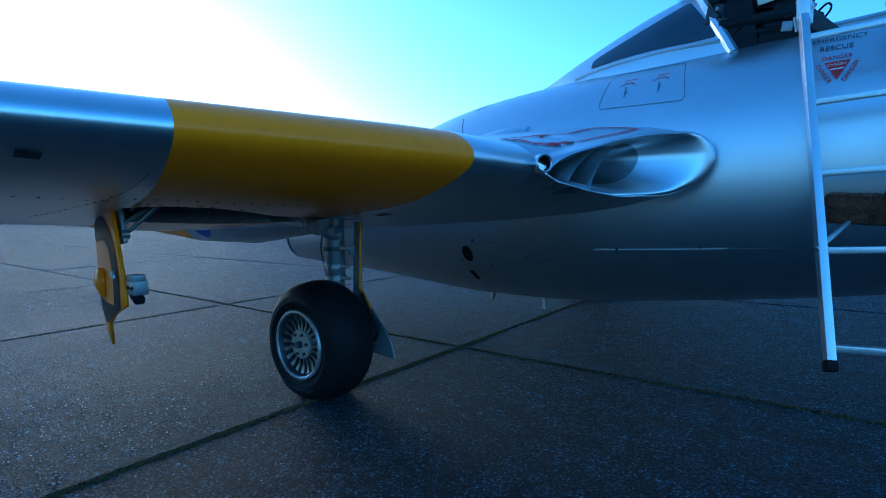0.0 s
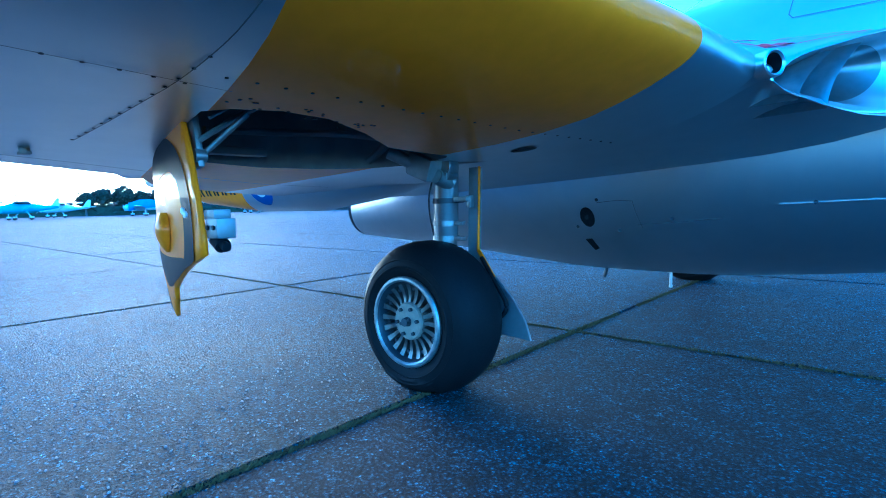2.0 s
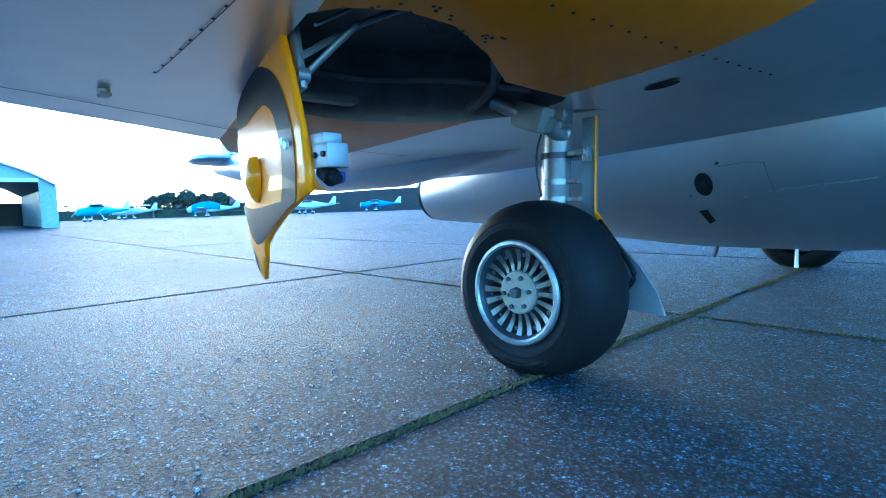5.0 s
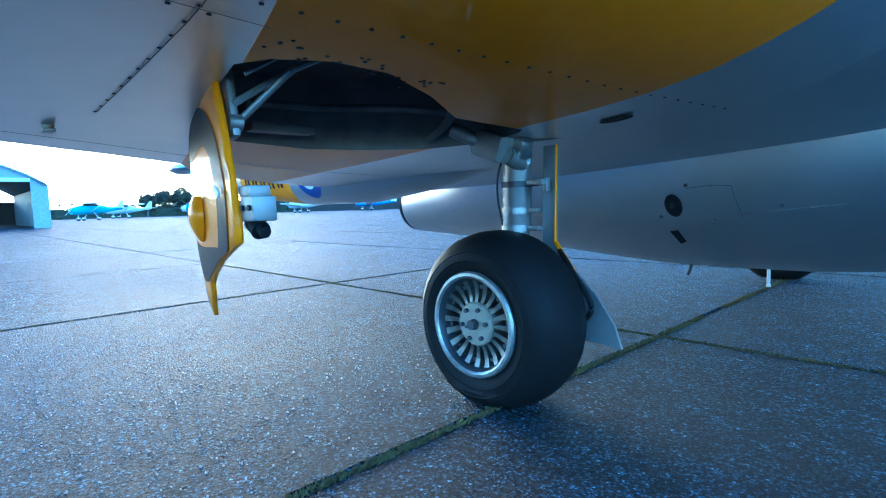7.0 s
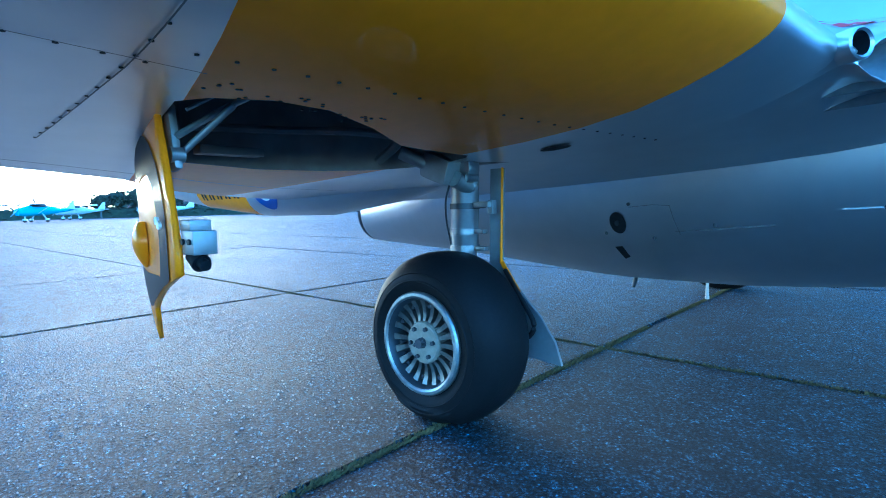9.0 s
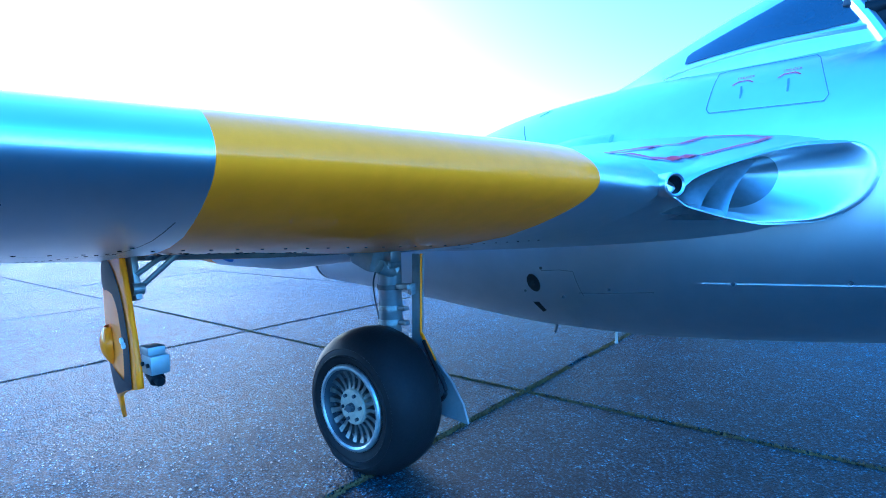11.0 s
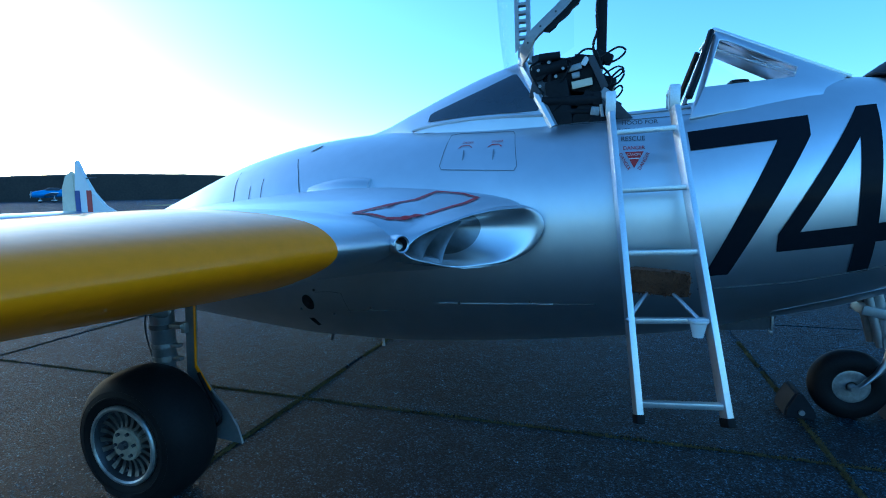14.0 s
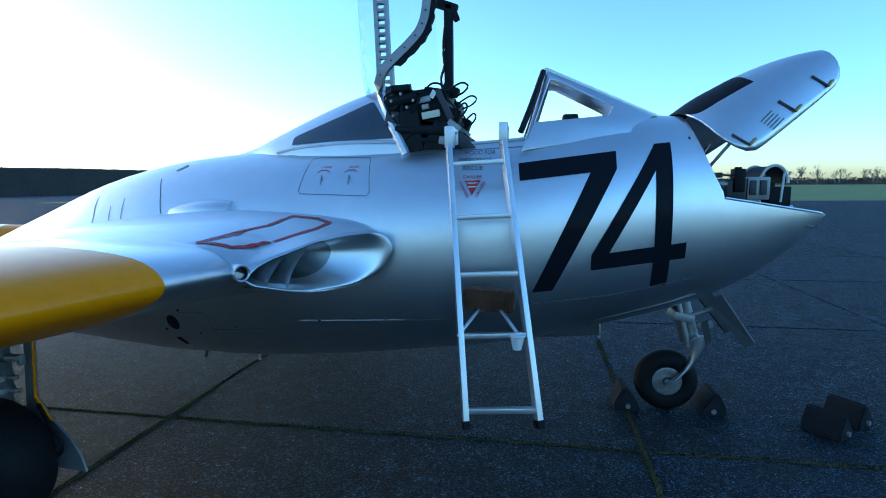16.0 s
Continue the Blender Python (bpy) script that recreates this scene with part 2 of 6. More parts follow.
def inside(p, poly):
    x, y = p
    hit = False
    for (x0, y0), (x1, y1) in zip(poly, poly[1:] + poly[:1]):
        if (y0 > y) != (y1 > y) and x < (x1 - x0) * (y - y0) / (y1 - y0) + x0:
            hit = not hit
    return hit


def decal(bm, poly, place, cell=0.03):
    """A painted shape: an outline in two coordinates, cut finely and laid on a curved surface by place(u, v)."""
    flat = bmesh.new()
    flat.faces.new([flat.verts.new((u, v, 0)) for u, v in poly])
    lo = [min(p[k] for p in poly) for k in (0, 1)]
    hi = [max(p[k] for p in poly) for k in (0, 1)]
    for ax in (0, 1):
        n = int((hi[ax] - lo[ax]) / cell)
        for i in range(1, n + 1):
            co, no = [0, 0, 0], [0, 0, 0]
            co[ax], no[ax] = lo[ax] + (hi[ax] - lo[ax]) * i / (n + 1), 1
            bmesh.ops.bisect_plane(flat, geom=list(flat.faces) + list(flat.edges) + list(flat.verts), plane_co=co, plane_no=no)
    made = {v: bm.verts.new(place(v.co.x, v.co.y)) for v in flat.verts}
    for f in flat.faces:
        bm.faces.new([made[v] for v in f.verts])
    flat.free()
    return bm


def ribbon(bm, outer, inner, place, n=48, across=4):
    """A painted band between two lines of points in two coordinates, laid on a surface."""
    def even(line):
        p = np.array(line, float)
        d = np.concatenate([[0], np.cumsum(np.hypot(*np.diff(p, axis=0).T))])
        s = np.linspace(0, d[-1], n)
        q = np.stack([np.interp(s, d, p[:, k]) for k in (0, 1)], 1)
        for _ in range(2):
            q[1:-1] = 0.25 * q[:-2] + 0.5 * q[1:-1] + 0.25 * q[2:]
        return q
    a, b = even(outer), even(inner)
    rows = [[place(*(a[k] + (b[k] - a[k]) * j / across)) for j in range(across + 1)] for k in range(n)]
    return loft(rows, False, False, bm)


def stroke(bm, pts, width, place, cell=0.03):
    """A painted line of some width along points in two coordinates."""
    for a, b in zip(pts, pts[1:]):
        a, b = Vector(a), Vector(b)
        d = (b - a).normalized()
        n = Vector((-d.y, d.x)) * width / 2
        e = d * width / 2
        decal(bm, [tuple(p) for p in (a - n - e, b - n + e, b + n + e, a + n - e)], place, cell)
    return bm


def text_mesh(bm, words, size, place, origin, spacing=1.0, angle=0.0):
    """Lettering in the built-in font, laid on a surface by place(u, v)."""
    cu = bpy.data.curves.new("lettering", "FONT")
    cu.body, cu.size, cu.align_x, cu.align_y, cu.space_character = words, size, "CENTER", "CENTER", spacing
    ob = new("lettering", cu)
    dg = bpy.context.evaluated_depsgraph_get()
    me = bpy.data.meshes.new_from_object(ob.evaluated_get(dg))
    bpy.data.objects.remove(ob)
    start = len(bm.verts)
    bm.from_mesh(me)
    bm.verts.ensure_lookup_table()
    ca, sa = math.cos(angle), math.sin(angle)
    for v in bm.verts[start:]:
        x, y = v.co.x, v.co.y
        v.co = place(origin[0] + x * ca - y * sa, origin[1] + x * sa + y * ca)
    bpy.data.meshes.remove(me)
    return bm


def carve(ob, cutter):
    """Cuts the shape of one object out of another, and takes the cutter away."""
    mod = ob.modifiers.new("cut", "BOOLEAN")
    mod.object, mod.operation, mod.solver = cutter, "DIFFERENCE", "EXACT"
    mod.material_mode = "TRANSFER"
    dg = bpy.context.evaluated_depsgraph_get()
    me = bpy.data.meshes.new_from_object(ob.evaluated_get(dg))
    ob.modifiers.clear()
    old = ob.data
    ob.data = me
    bpy.data.meshes.remove(old)
    bpy.data.objects.remove(cutter)
    me.set_sharp_from_angle(angle=radians(35))


# ---------------- ground ----------------
def ground_sheet():
    bm = bmesh.new()
    bmesh.ops.create_grid(bm, x_segments=8, y_segments=8, size=2500, matrix=Matrix.Translation((0, 0, -0.03)))
    tagged(new("ground", mesh_of("ground", bm, GRASS)), "open airfield grass reaching to the horizon", "ground", kind="structure")
    bm = bmesh.new()
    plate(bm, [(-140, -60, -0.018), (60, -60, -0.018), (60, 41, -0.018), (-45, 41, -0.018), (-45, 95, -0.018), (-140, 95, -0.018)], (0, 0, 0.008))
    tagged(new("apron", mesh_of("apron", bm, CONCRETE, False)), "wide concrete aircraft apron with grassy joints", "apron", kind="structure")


ground_sheet()
apron = bpy.data.objects["apron"]

# ---------------- the jet ----------------
C = 1.93                               # its centre line
jet = thing("jet_trainer", "silver twin-boom jet trainer with yellow wing bands, parked on concrete", "aircraft", at=(0, C, 0))
jet_origin = Vector((0, C, 0))


def jpart(name, bm, mats, label="", parent=None, smooth=True):
    """A part of the jet, given in the world's metres."""
    for v in bm.verts:
        if v.co.x > 3.42 and v.co.z > 0.8:
            v.co.x = 3.42 + 0.80 * (v.co.x - 3.42)
        v.co -= jet_origin
    return part(name, bm, mats, parent or jet, label, smooth)


# pod: x, top, bottom, half width, squareness
POD = [(-2.42, 0.97, 0.46, 0.25, 2.0), (-1.9, 1.12, 0.43, 0.36, 2.0), (-1.3, 1.35, 0.40, 0.49, 2.05), (-0.55, 1.63, 0.335, 0.62, 2.1), (0.0, 1.745, 0.30, 0.69, 2.15),
       (0.5, 1.79, 0.30, 0.725, 2.2), (1.0, 1.815, 0.33, 0.745, 2.25), (1.5, 1.835, 0.38, 0.75, 2.3), (2.0, 1.85, 0.44, 0.745, 2.35), (2.42, 1.875, 0.50, 0.72, 2.35),
       (2.8, 1.935, 0.59, 0.675, 2.3), (3.15, 1.975, 0.67, 0.60, 2.25), (3.42, 1.955, 0.745, 0.525, 2.2), (3.65, 1.885, 0.82, 0.45, 2.15), (3.9, 1.785, 0.92, 0.36, 2.1),
       (4.2, 1.62, 1.09, 0.225, 2.0), (4.4, 1.465, 1.24, 0.105, 2.0), (4.5, 1.345, 1.325, 0.012, 2.0)]


def pod_row(x):
    top, bot, w, n = curve_at(POD, x)
    return (top + bot) / 2, (top - bot) / 2, w, n


def pod_point(x, a, off=0.0):
    """A point of the pod's skin; a runs from the starboard side (0) over the top (pi/2) to port."""
    zc, h, w, n = pod_row(x)
    c, s = math.cos(a), math.sin(a)
    return Vector((x, C - (w + off) * math.copysign(abs(c) ** (2 / n), c), zc + (h + off) * math.copysign(abs(s) ** (2 / n), s)))


def pod_side(x, z, off=0.003):
    """The starboard skin at a station and height."""
    zc, h, w, n = pod_row(x)
    t = min(abs((z - zc) / h), 0.999)
    return Vector((x, C - (w + off) * (1 - t**n) ** (1 / n), z))


SEG = 72
SILL = 0.36                            # the cockpit opening's half width in turns of the section
stations = sorted(set(np.round(np.concatenate([np.linspace(-2.42, 1.70, 34), np.linspace(1.70, 2.42, 9), np.linspace(2.42, 3.42, 12)]), 4)))
bm = bmesh.new()
angles = [2 * math.pi * (k + 0.5) / SEG for k in range(SEG)]


def bay_edge(a):
    """The curved rear edge of the nose bay: upright below the sill, raked above it."""
    x = 3.5
    for _ in range(6):
        z = pod_point(x, a).z
        f = min(1, max(0, (1.97 - z) / 0.5))
        x = 3.37 + 0.20 * f**1.8
    return pod_point(x, a)


stations = [x for x in stations if x < 3.30] + [3.30, 3.42]
vs = [[bm.verts.new(pod_point(x, a)) for a in angles] for x in stations[:-1]] + [[bm.verts.new(bay_edge(a)) for a in angles]]
for i in range(len(stations) - 1):
    mid = (stations[i] + stations[i + 1]) / 2
    for j in range(SEG):
        a = (angles[j] + math.pi / SEG) % (2 * math.pi)
        if 1.70 < mid < 2.42 and abs(a - math.pi / 2) < math.pi * 0.145:
            continue
        k = (j + 1) % SEG
        bm.faces.new((vs[i][j], vs[i][k], vs[i + 1][k], vs[i + 1][j]))
pod = jpart("fuselage_pod", bm, SILVER, "smooth silver-painted fuselage pod")
sol = pod.modifiers.new("skin", "SOLIDIFY")
sol.thickness, sol.offset, sol.use_rim = 0.014, -1, False

# jet pipe
bm = bmesh.new()
prof = [(-2.42, 0.245), (-2.46, 0.25), (-2.47, 0.235), (-2.42, 0.225), (-1.7, 0.2)]
rings = [[Vector((x, C + r * math.cos(2 * math.pi * k / 36), 0.715 + r * math.sin(2 * math.pi * k / 36))) for k in range(36)] for x, r in prof]
loft(rings, True, False, bm)
bm.faces.new(list(bm.verts)[-36:])
jpart("jet_pipe", bm, DARKMET, "sooty dark jet pipe rim")


# nose: the lower shell stays, the upper shell is the raised lid
def cut_height(x):
    return 1.475 - (x - 3.42) * 0.125


def nose_arc(x, upper, n=33, off=0.0):
    zc, h, w, e = pod_row(x)
    t = max(-0.98, min(0.98, (cut_height(x) - zc) / h))
    a0 = math.asin(math.copysign(abs(t) ** (e / 2), t))
    if upper:
        seq = [a0 + (math.pi - 2 * a0) * k / (n - 1) for k in range(n)]
    else:
        seq = [a0 - (math.pi + 2 * a0) * k / (n - 1) for k in range(n)]
    return [pod_point(x, a, off) for a in seq]


xs_nose = list(np.linspace(3.57, 4.4, 16)) + [4.45, 4.485, 4.5]
bm = loft([nose_arc(x, False) for x in xs_nose], False, False)
nose = jpart("nose_shell", bm, SILVER, "silver lower nose shell, open on top")
sol = nose.modifiers.new("skin", "SOLIDIFY")
sol.thickness, sol.offset, sol.use_rim = 0.012, -1, False
for s in (0, -1):
    bm = bmesh.new()
    tube(bm, [nose_arc(x, False)[s] + Vector((0, 0.004 if s == 0 else -0.004, 0)) for x in xs_nose[:-2]], 0.008, 6)
    jpart("nose_sill", bm, SILVER, "thin rolled sill of the open nose")
bm = bmesh.new()
poly = []
for s in (-1, 1):
    for x in (np.linspace(3.36, 4.4, 12) if s < 0 else np.linspace(4.4, 3.36, 12)):
        p = nose_arc(x, False)[0]
        poly.append((x, C + s * (C - p.y - 0.012), cut_height(x) - 0.09))
plate(bm, poly, (0, 0, -0.01))
plate(bm, [(3.36, C - 0.46, 1.0), (3.36, C + 0.46, 1.0), (3.36, C + 0.40, 1.80), (3.36, C + 0.2, 1.92), (3.36, C - 0.2, 1.92), (3.36, C - 0.40, 1.80)], (-0.012, 0, 0))
jpart("equipment_tray", bm, DARKMET, "dark equipment tray and bulkhead inside the nose")

HINGE = Vector((3.32, C, 1.972))
turn = Matrix.Translation(HINGE) @ Matrix.Rotation(radians(-43), 4, "Y") @ Matrix.Translation(-HINGE)
LID_X = [3.345, 3.355, 3.375, 3.41, 3.46, 3.53] + list(np.linspace(3.6, 4.1, 9)) + [4.15, 4.19, 4.22, 4.25, 4.275, 4.295, 4.31, 4.318, 4.322]


def lid_cut(x):
    """The lid's lower edge: a tight curve at the rear, a blunt round end in front."""
    zc, h, w, e = pod_row(x)
    low, top = 1.505 - (x - 3.42) * 0.21, zc + h
    if x > 4.12:
        u = min(1, (x - 4.12) / 0.203)
        return low + (top - low) * (1 - (max(0, 1 - u**2.6)) ** 0.55) * 0.985
    if x < 3.50:
        u = min(1, (3.50 - x) / 0.156)
        return low + 0.26 * (1 - math.sqrt(max(0, 1 - u**2.5)))
    return low


def lid_arc(x, n=33):
    zc, h, w, e = pod_row(x)
    t = max(-0.98, min(0.985, (lid_cut(x) - zc) / h))
    a0 = math.asin(math.copysign(abs(t) ** (e / 2), t))
    return [pod_point(x, a0 + (math.pi - 2 * a0) * k / (n - 1)) for k in range(n)]


lid_rows = [lid_arc(x) for x in LID_X]
bm = loft([[turn @ p for p in r] for r in lid_rows], False, False, mat=lambda i, j: 1 if i < 9 and 9 <= j <= 22 else 0)
lid = jpart("nose_lid", bm, [SILVER, BLACKP], "raised silver nose lid with a black anti-glare patch")
sol = lid.modifiers.new("skin", "SOLIDIFY")
sol.thickness, sol.offset = 0.014, -1


def lid_place(x, z, off=0.004):
    return turn @ pod_side(x, z, off)


BRASS = material("brass_latch", (0.35, 0.22, 0.08), 0.45, 0.7, 0.2)
for x, z in ((3.44, 1.555), (3.81, 1.465), (4.10, 1.395)):
    bm = bmesh.new()
    p, q = lid_place(x, z, 0.008), lid_place(x - 0.035, z + 0.115, 0.008)
    box(bm, (p + q) / 2, (0.012, 0.012, (q - p).length), (q - p).to_track_quat("Z", "Y").to_matrix(), 0.003)
    latch = jpart("lid_latch", bm, DARKMET, "small dark lid latch with a brass toe", lid)
    bm = bmesh.new()
    e = lid_place(x + 0.05, z - 0.005, 0.008)
    box(bm, (p + e) / 2, (0.022, 0.014, (e - p).length + 0.01), (e - p).to_track_quat("Z", "Y").to_matrix(), 0.004)
    part_toe = jpart("latch_toe", bm, BRASS, "brass toe", lid)
for r in range(5):
    bm = bmesh.new()
    u0, v0 = 3.60 + 0.006 * r, 1.585 - 0.021 * r
    for a, b in ((0, 0.03), (0.037, 0.055), (0.062, 0.095 - 0.012 * (r % 2))):
        stroke(bm, [(u0 + a, v0 - a * 0.1), (u0 + b, v0 - b * 0.1)], 0.008, lid_place)
    jpart("stencil_bar", bm, LINE, "faint grey stencil line", lid)
for s in (-1, 1):
    bm = bmesh.new()
    rod(bm, (3.53, C + s * 0.17, 1.60), (3.71, C + s * 0.22, 1.80), 0.011)
    jpart("lid_stay", bm, STEEL, "thin steel stay holding the lid")

# radio boxes, bottles and pipes in the nose
def nose_kit(name, shapes, mat, label):
    bm = bmesh.new()
    for s in shapes:
        if s[0] == "box":
            box(bm, s[1], s[2], None, 0.008)
        elif s[0] == "rod":
            rod(bm, s[1], s[2], s[3], seg=16)
        else:
            tube(bm, s[1], s[2], 6)
    return jpart(name, bm, mat, label)


YF = C - 0.17                          # the row of boxes along the open side
nose_kit("radio_box", [("box", (3.76, C, 1.50), (0.17, 0.34, 0.13)), ("box", (3.72, YF - 0.004, 1.50), (0.05, 0.01, 0.09))], DARKMET, "dark grey boxed radio unit")
nose_kit("radio_box", [("box", (3.785, YF + 0.02, 1.555), (0.075, 0.09, 0.14)), ("rod", (3.785, YF + 0.02, 1.60), (3.785, YF + 0.02, 1.635), 0.026)], BLACKKIT, "black upright canister")
crate = nose_kit("equipment_crate", [("box", (3.935, C, 1.505), (0.16, 0.32, 0.14))], SILVER_DULL, "pale grey equipment crate")
for dx in (-0.045, 0.03):
    nose_kit("crate_panel", [("box", (3.935 + dx, YF - 0.004 + 0.01, 1.51), (0.05, 0.012, 0.09))], DARKMET, "dark recessed panel")
bm = bmesh.new()
rings = []
for k in range(13):
    a = math.pi * k / 12
    rings.append([Vector((4.045 - 0.095 * math.cos(a), C + s * 0.14, 1.535 + 0.105 * math.sin(a))) for s in (-1, 1)])
loft(rings, False, False, bm)
jpart("dome_cover", bm, BLACKKIT, "black domed cover over the equipment")
for yy in (-0.145, 0.145):
    bm = bmesh.new()
    tube(bm, [(4.045 - 0.098 * math.cos(math.pi * k / 10), C + yy, 1.535 + 0.108 * math.sin(math.pi * k / 10)) for k in range(11)], 0.010, 6)
    rod(bm, (3.95, C + yy, 1.42), (3.95, C + yy, 1.54), 0.010)
    rod(bm, (4.10, C + yy, 1.42), (4.115, C + yy, 1.60), 0.008)
    jpart("dome_frame", bm, PLANE_WHITE, "white tubular frame round the dome")
nose_kit("radio_box", [("box", (4.095, C - 0.06, 1.455), (0.155, 0.17, 0.12)), ("box", (4.03, C - 0.05, 1.52), (0.07, 0.16, 0.05))], BLACKKIT, "black boxed radio unit")
nose_kit("air_bottle", [("rod", (3.57, YF - 0.03, 1.53), (3.665, YF - 0.03, 1.532), 0.036), ("rod", (3.665, YF - 0.03, 1.532), (3.69, YF - 0.03, 1.532), 0.018)], ALLOY, "small bright air bottle")
nose_kit("valve_block", [("rod", (3.53, YF - 0.03, 1.585), (3.65, YF - 0.03, 1.588), 0.016), ("box", (3.54, YF - 0.02, 1.60), (0.035, 0.04, 0.06)), ("rod", (3.65, YF - 0.03, 1.588), (3.74, YF, 1.585), 0.006)], DARKMET, "dark valve block with a thin pipe")
for pts in ([(3.50, YF - 0.02, 1.56), (3.53, YF - 0.04, 1.52), (3.56, YF - 0.03, 1.47), (3.60, YF - 0.02, 1.45)], [(3.52, YF, 1.62), (3.50, YF - 0.02, 1.58), (3.54, YF - 0.03, 1.55)], [(3.60, YF, 1.57), (3.57, YF - 0.03, 1.51), (3.60, YF - 0.03, 1.46), (3.68, YF - 0.02, 1.45)]):
    nose_kit("nose_pipe", [("tube", pts, 0.006)], ALLOY, "bent alloy pipe")
for k in range(8):
    x = 4.20 + 0.024 * k
    nose_kit("nose_fitting", [("rod", (x, C - 0.07 + 0.01 * (k % 3), 1.355 - 0.01 * k), (x, C - 0.07 + 0.01 * (k % 3), 1.395 - 0.011 * k + 0.012 * (k % 2)), 0.009)], PLANE_WHITE if k % 2 else ALLOY, "small bright fitting")

# dorsal fairing with the rear windows
FAIR = [(0.0, 0.02, 0.10), (0.15, 0.05, 0.22), (0.35, 0.13, 0.33), (0.6, 0.24, 0.40), (0.8, 0.32, 0.43), (1.0, 0.385, 0.44)]


def fairing_point(u, a):
    """u from the rear (0) to the arch (1); a over the section from starboard (0) to port (pi)."""
    hgt, w = curve_at(FAIR, u)
    base = 0.30 + u * (1.70 - 0.30)
    topx = 0.30 + u * (1.45 - 0.30)
    v = max(0, math.sin(a)) ** 0.8
    x = base + (topx - base) * v
    zb = pod_row(x)[0] + pod_row(x)[1] - 0.13
    zt = pod_row(x)[0] + pod_row(x)[1] + hgt - 0.02
    c = math.cos(a)
    return Vector((x, C - w * math.copysign(abs(c) ** 0.75, c) * (1 - 0.12 * v), zb + (zt - zb) * v))


us = [k / 48 for k in range(49)]
va = [math.pi * k / 56 for k in range(57)]


bm = loft([[fairing_point(u, a) for a in va] for u in us], False, False)
jpart("dorsal_fairing", bm, SILVER, "silver fairing behind the cockpit")


def fairing_out(u, a, off):
    """Laid on the fairing, off metres above it; a past pi / 2 is the port side."""
    p = fairing_point(u, a)
    n = (fairing_point(u + 0.01, a) - fairing_point(u - 0.01, a)).cross(fairing_point(u, a + 0.01) - fairing_point(u, a - 0.01)).normalized()
    if n.dot(p - Vector((p.x, C, 1.7))) < 0:
        n = -n
    return p + n * off


WIN = [(0.455, 0.40), (0.475, 0.57), (0.50, 0.605), (0.63, 0.66), (0.78, 0.722), (0.94, 0.83), (0.955, 0.80), (0.972, 0.45), (0.98, 0.21), (0.97, 0.19), (0.87, 0.21), (0.74, 0.255), (0.6, 0.31)]
for port in (0, 1):
    bm = bmesh.new()
    decal(bm, WIN, lambda u, a: fairing_out(u, math.pi - a if port else a, 0.005), 0.05)
    jpart("rear_window", bm, SMOKED, "dark perspex rear side window")
    bm = bmesh.new()
    tube(bm, [fairing_out(u, math.pi - a if port else a, 0.004) for u, a in ((0.36, 0.31), (0.45, 0.315), (0.55, 0.285), (0.65, 0.25), (0.75, 0.215), (0.85, 0.18), (0.93, 0.155), (0.985, 0.14))], 0.013, 8)
    jpart("window_rail", bm, SILVER, "rounded silver rail below the window")
bm = bmesh.new()
tube(bm, [fairing_point(1.0, a) + Vector((0.0, 0, 0.004)) for a in np.linspace(0.02, math.pi - 0.02, 15)], 0.028, 8)
jpart("rear_arch", bm, SILVER, "silver rear canopy arch")

# windscreen
for s in (-1, 1):
    def wp(x, dy, z):
        return Vector((x, C + s * dy, z))
    outer = [wp(2.40, 0.50, 1.735), wp(2.545, 0.22, 2.25), wp(3.20, 0.20, 1.955), wp(3.03, 0.41, 1.83)]
    inner = [wp(2.475, 0.447, 1.905), wp(2.565, 0.264, 2.18), wp(2.61, 0.25, 2.172), wp(2.94, 0.278, 2.005), wp(2.91, 0.345, 1.945)]
    bm = bmesh.new()
    o = [bm.verts.new(p) for p in outer]
    n = [bm.verts.new(p) for p in inner]
    for q in ((o[0], o[1], n[1], n[0]), (o[1], o[2], n[3], n[2]), (o[2], o[3], n[4], n[3]), (o[3], o[0], n[0], n[4]), (o[1], n[2], n[1])):
        bm.faces.new(q)
    f = jpart("windscreen_frame", bm, SILVER, "silver triangular windscreen side frame")
    sol = f.modifiers.new("thick", "SOLIDIFY")
    sol.thickness, sol.offset = 0.014, 0
    bv = f.modifiers.new("ease", "BEVEL")
    bv.width, bv.segments = 0.006, 2
    bm = bmesh.new()
    bm.faces.new([bm.verts.new(p) for p in inner])
    pane = jpart("windscreen_pane", bm, GLASS, "clear side pane", None, False)
    pane.visible_shadow = False
    bm = bmesh.new()
    tube(bm, [wp(2.395, 0.49, 1.85), wp(2.45, 0.41, 2.0), wp(2.525, 0.25, 2.235)], 0.018, 8)
    jpart("arch_seal", bm, BLACKKIT, "black rubber arch seal")
bm = bmesh.new()
q = [Vector((2.545, C - 0.22, 2.25)), Vector((2.545, C + 0.22, 2.25)), Vector((3.20, C + 0.20, 1.955)), Vector((3.20, C - 0.20, 1.955))]
bm.faces.new([bm.verts.new(p) for p in q])
jpart("windscreen_pane", bm, GLASS, "flat front windscreen pane", None, False).visible_shadow = False
for a, b in ((q[0], q[1]), (q[0], q[3]), (q[1], q[2]), (q[2], q[3])):
    bm = bmesh.new()
    d = b - a
    box(bm, (a + b) / 2, (0.032, 0.02, d.length + 0.02), d.to_track_quat("Z", "Y").to_matrix(), 0.006)
    jpart("windscreen_bar", bm, SILVER)
bm = bmesh.new()
box(bm, (2.70, C - 0.05, 1.93), (0.10, 0.16, 0.10), None, 0.02)
box(bm, (2.75, C + 0.12, 1.90), (0.30, 0.5, 0.05), None, 0.02)
jpart("gunsight", bm, BLACKKIT, "black sight and coaming behind the windscreen")
bm = bmesh.new()
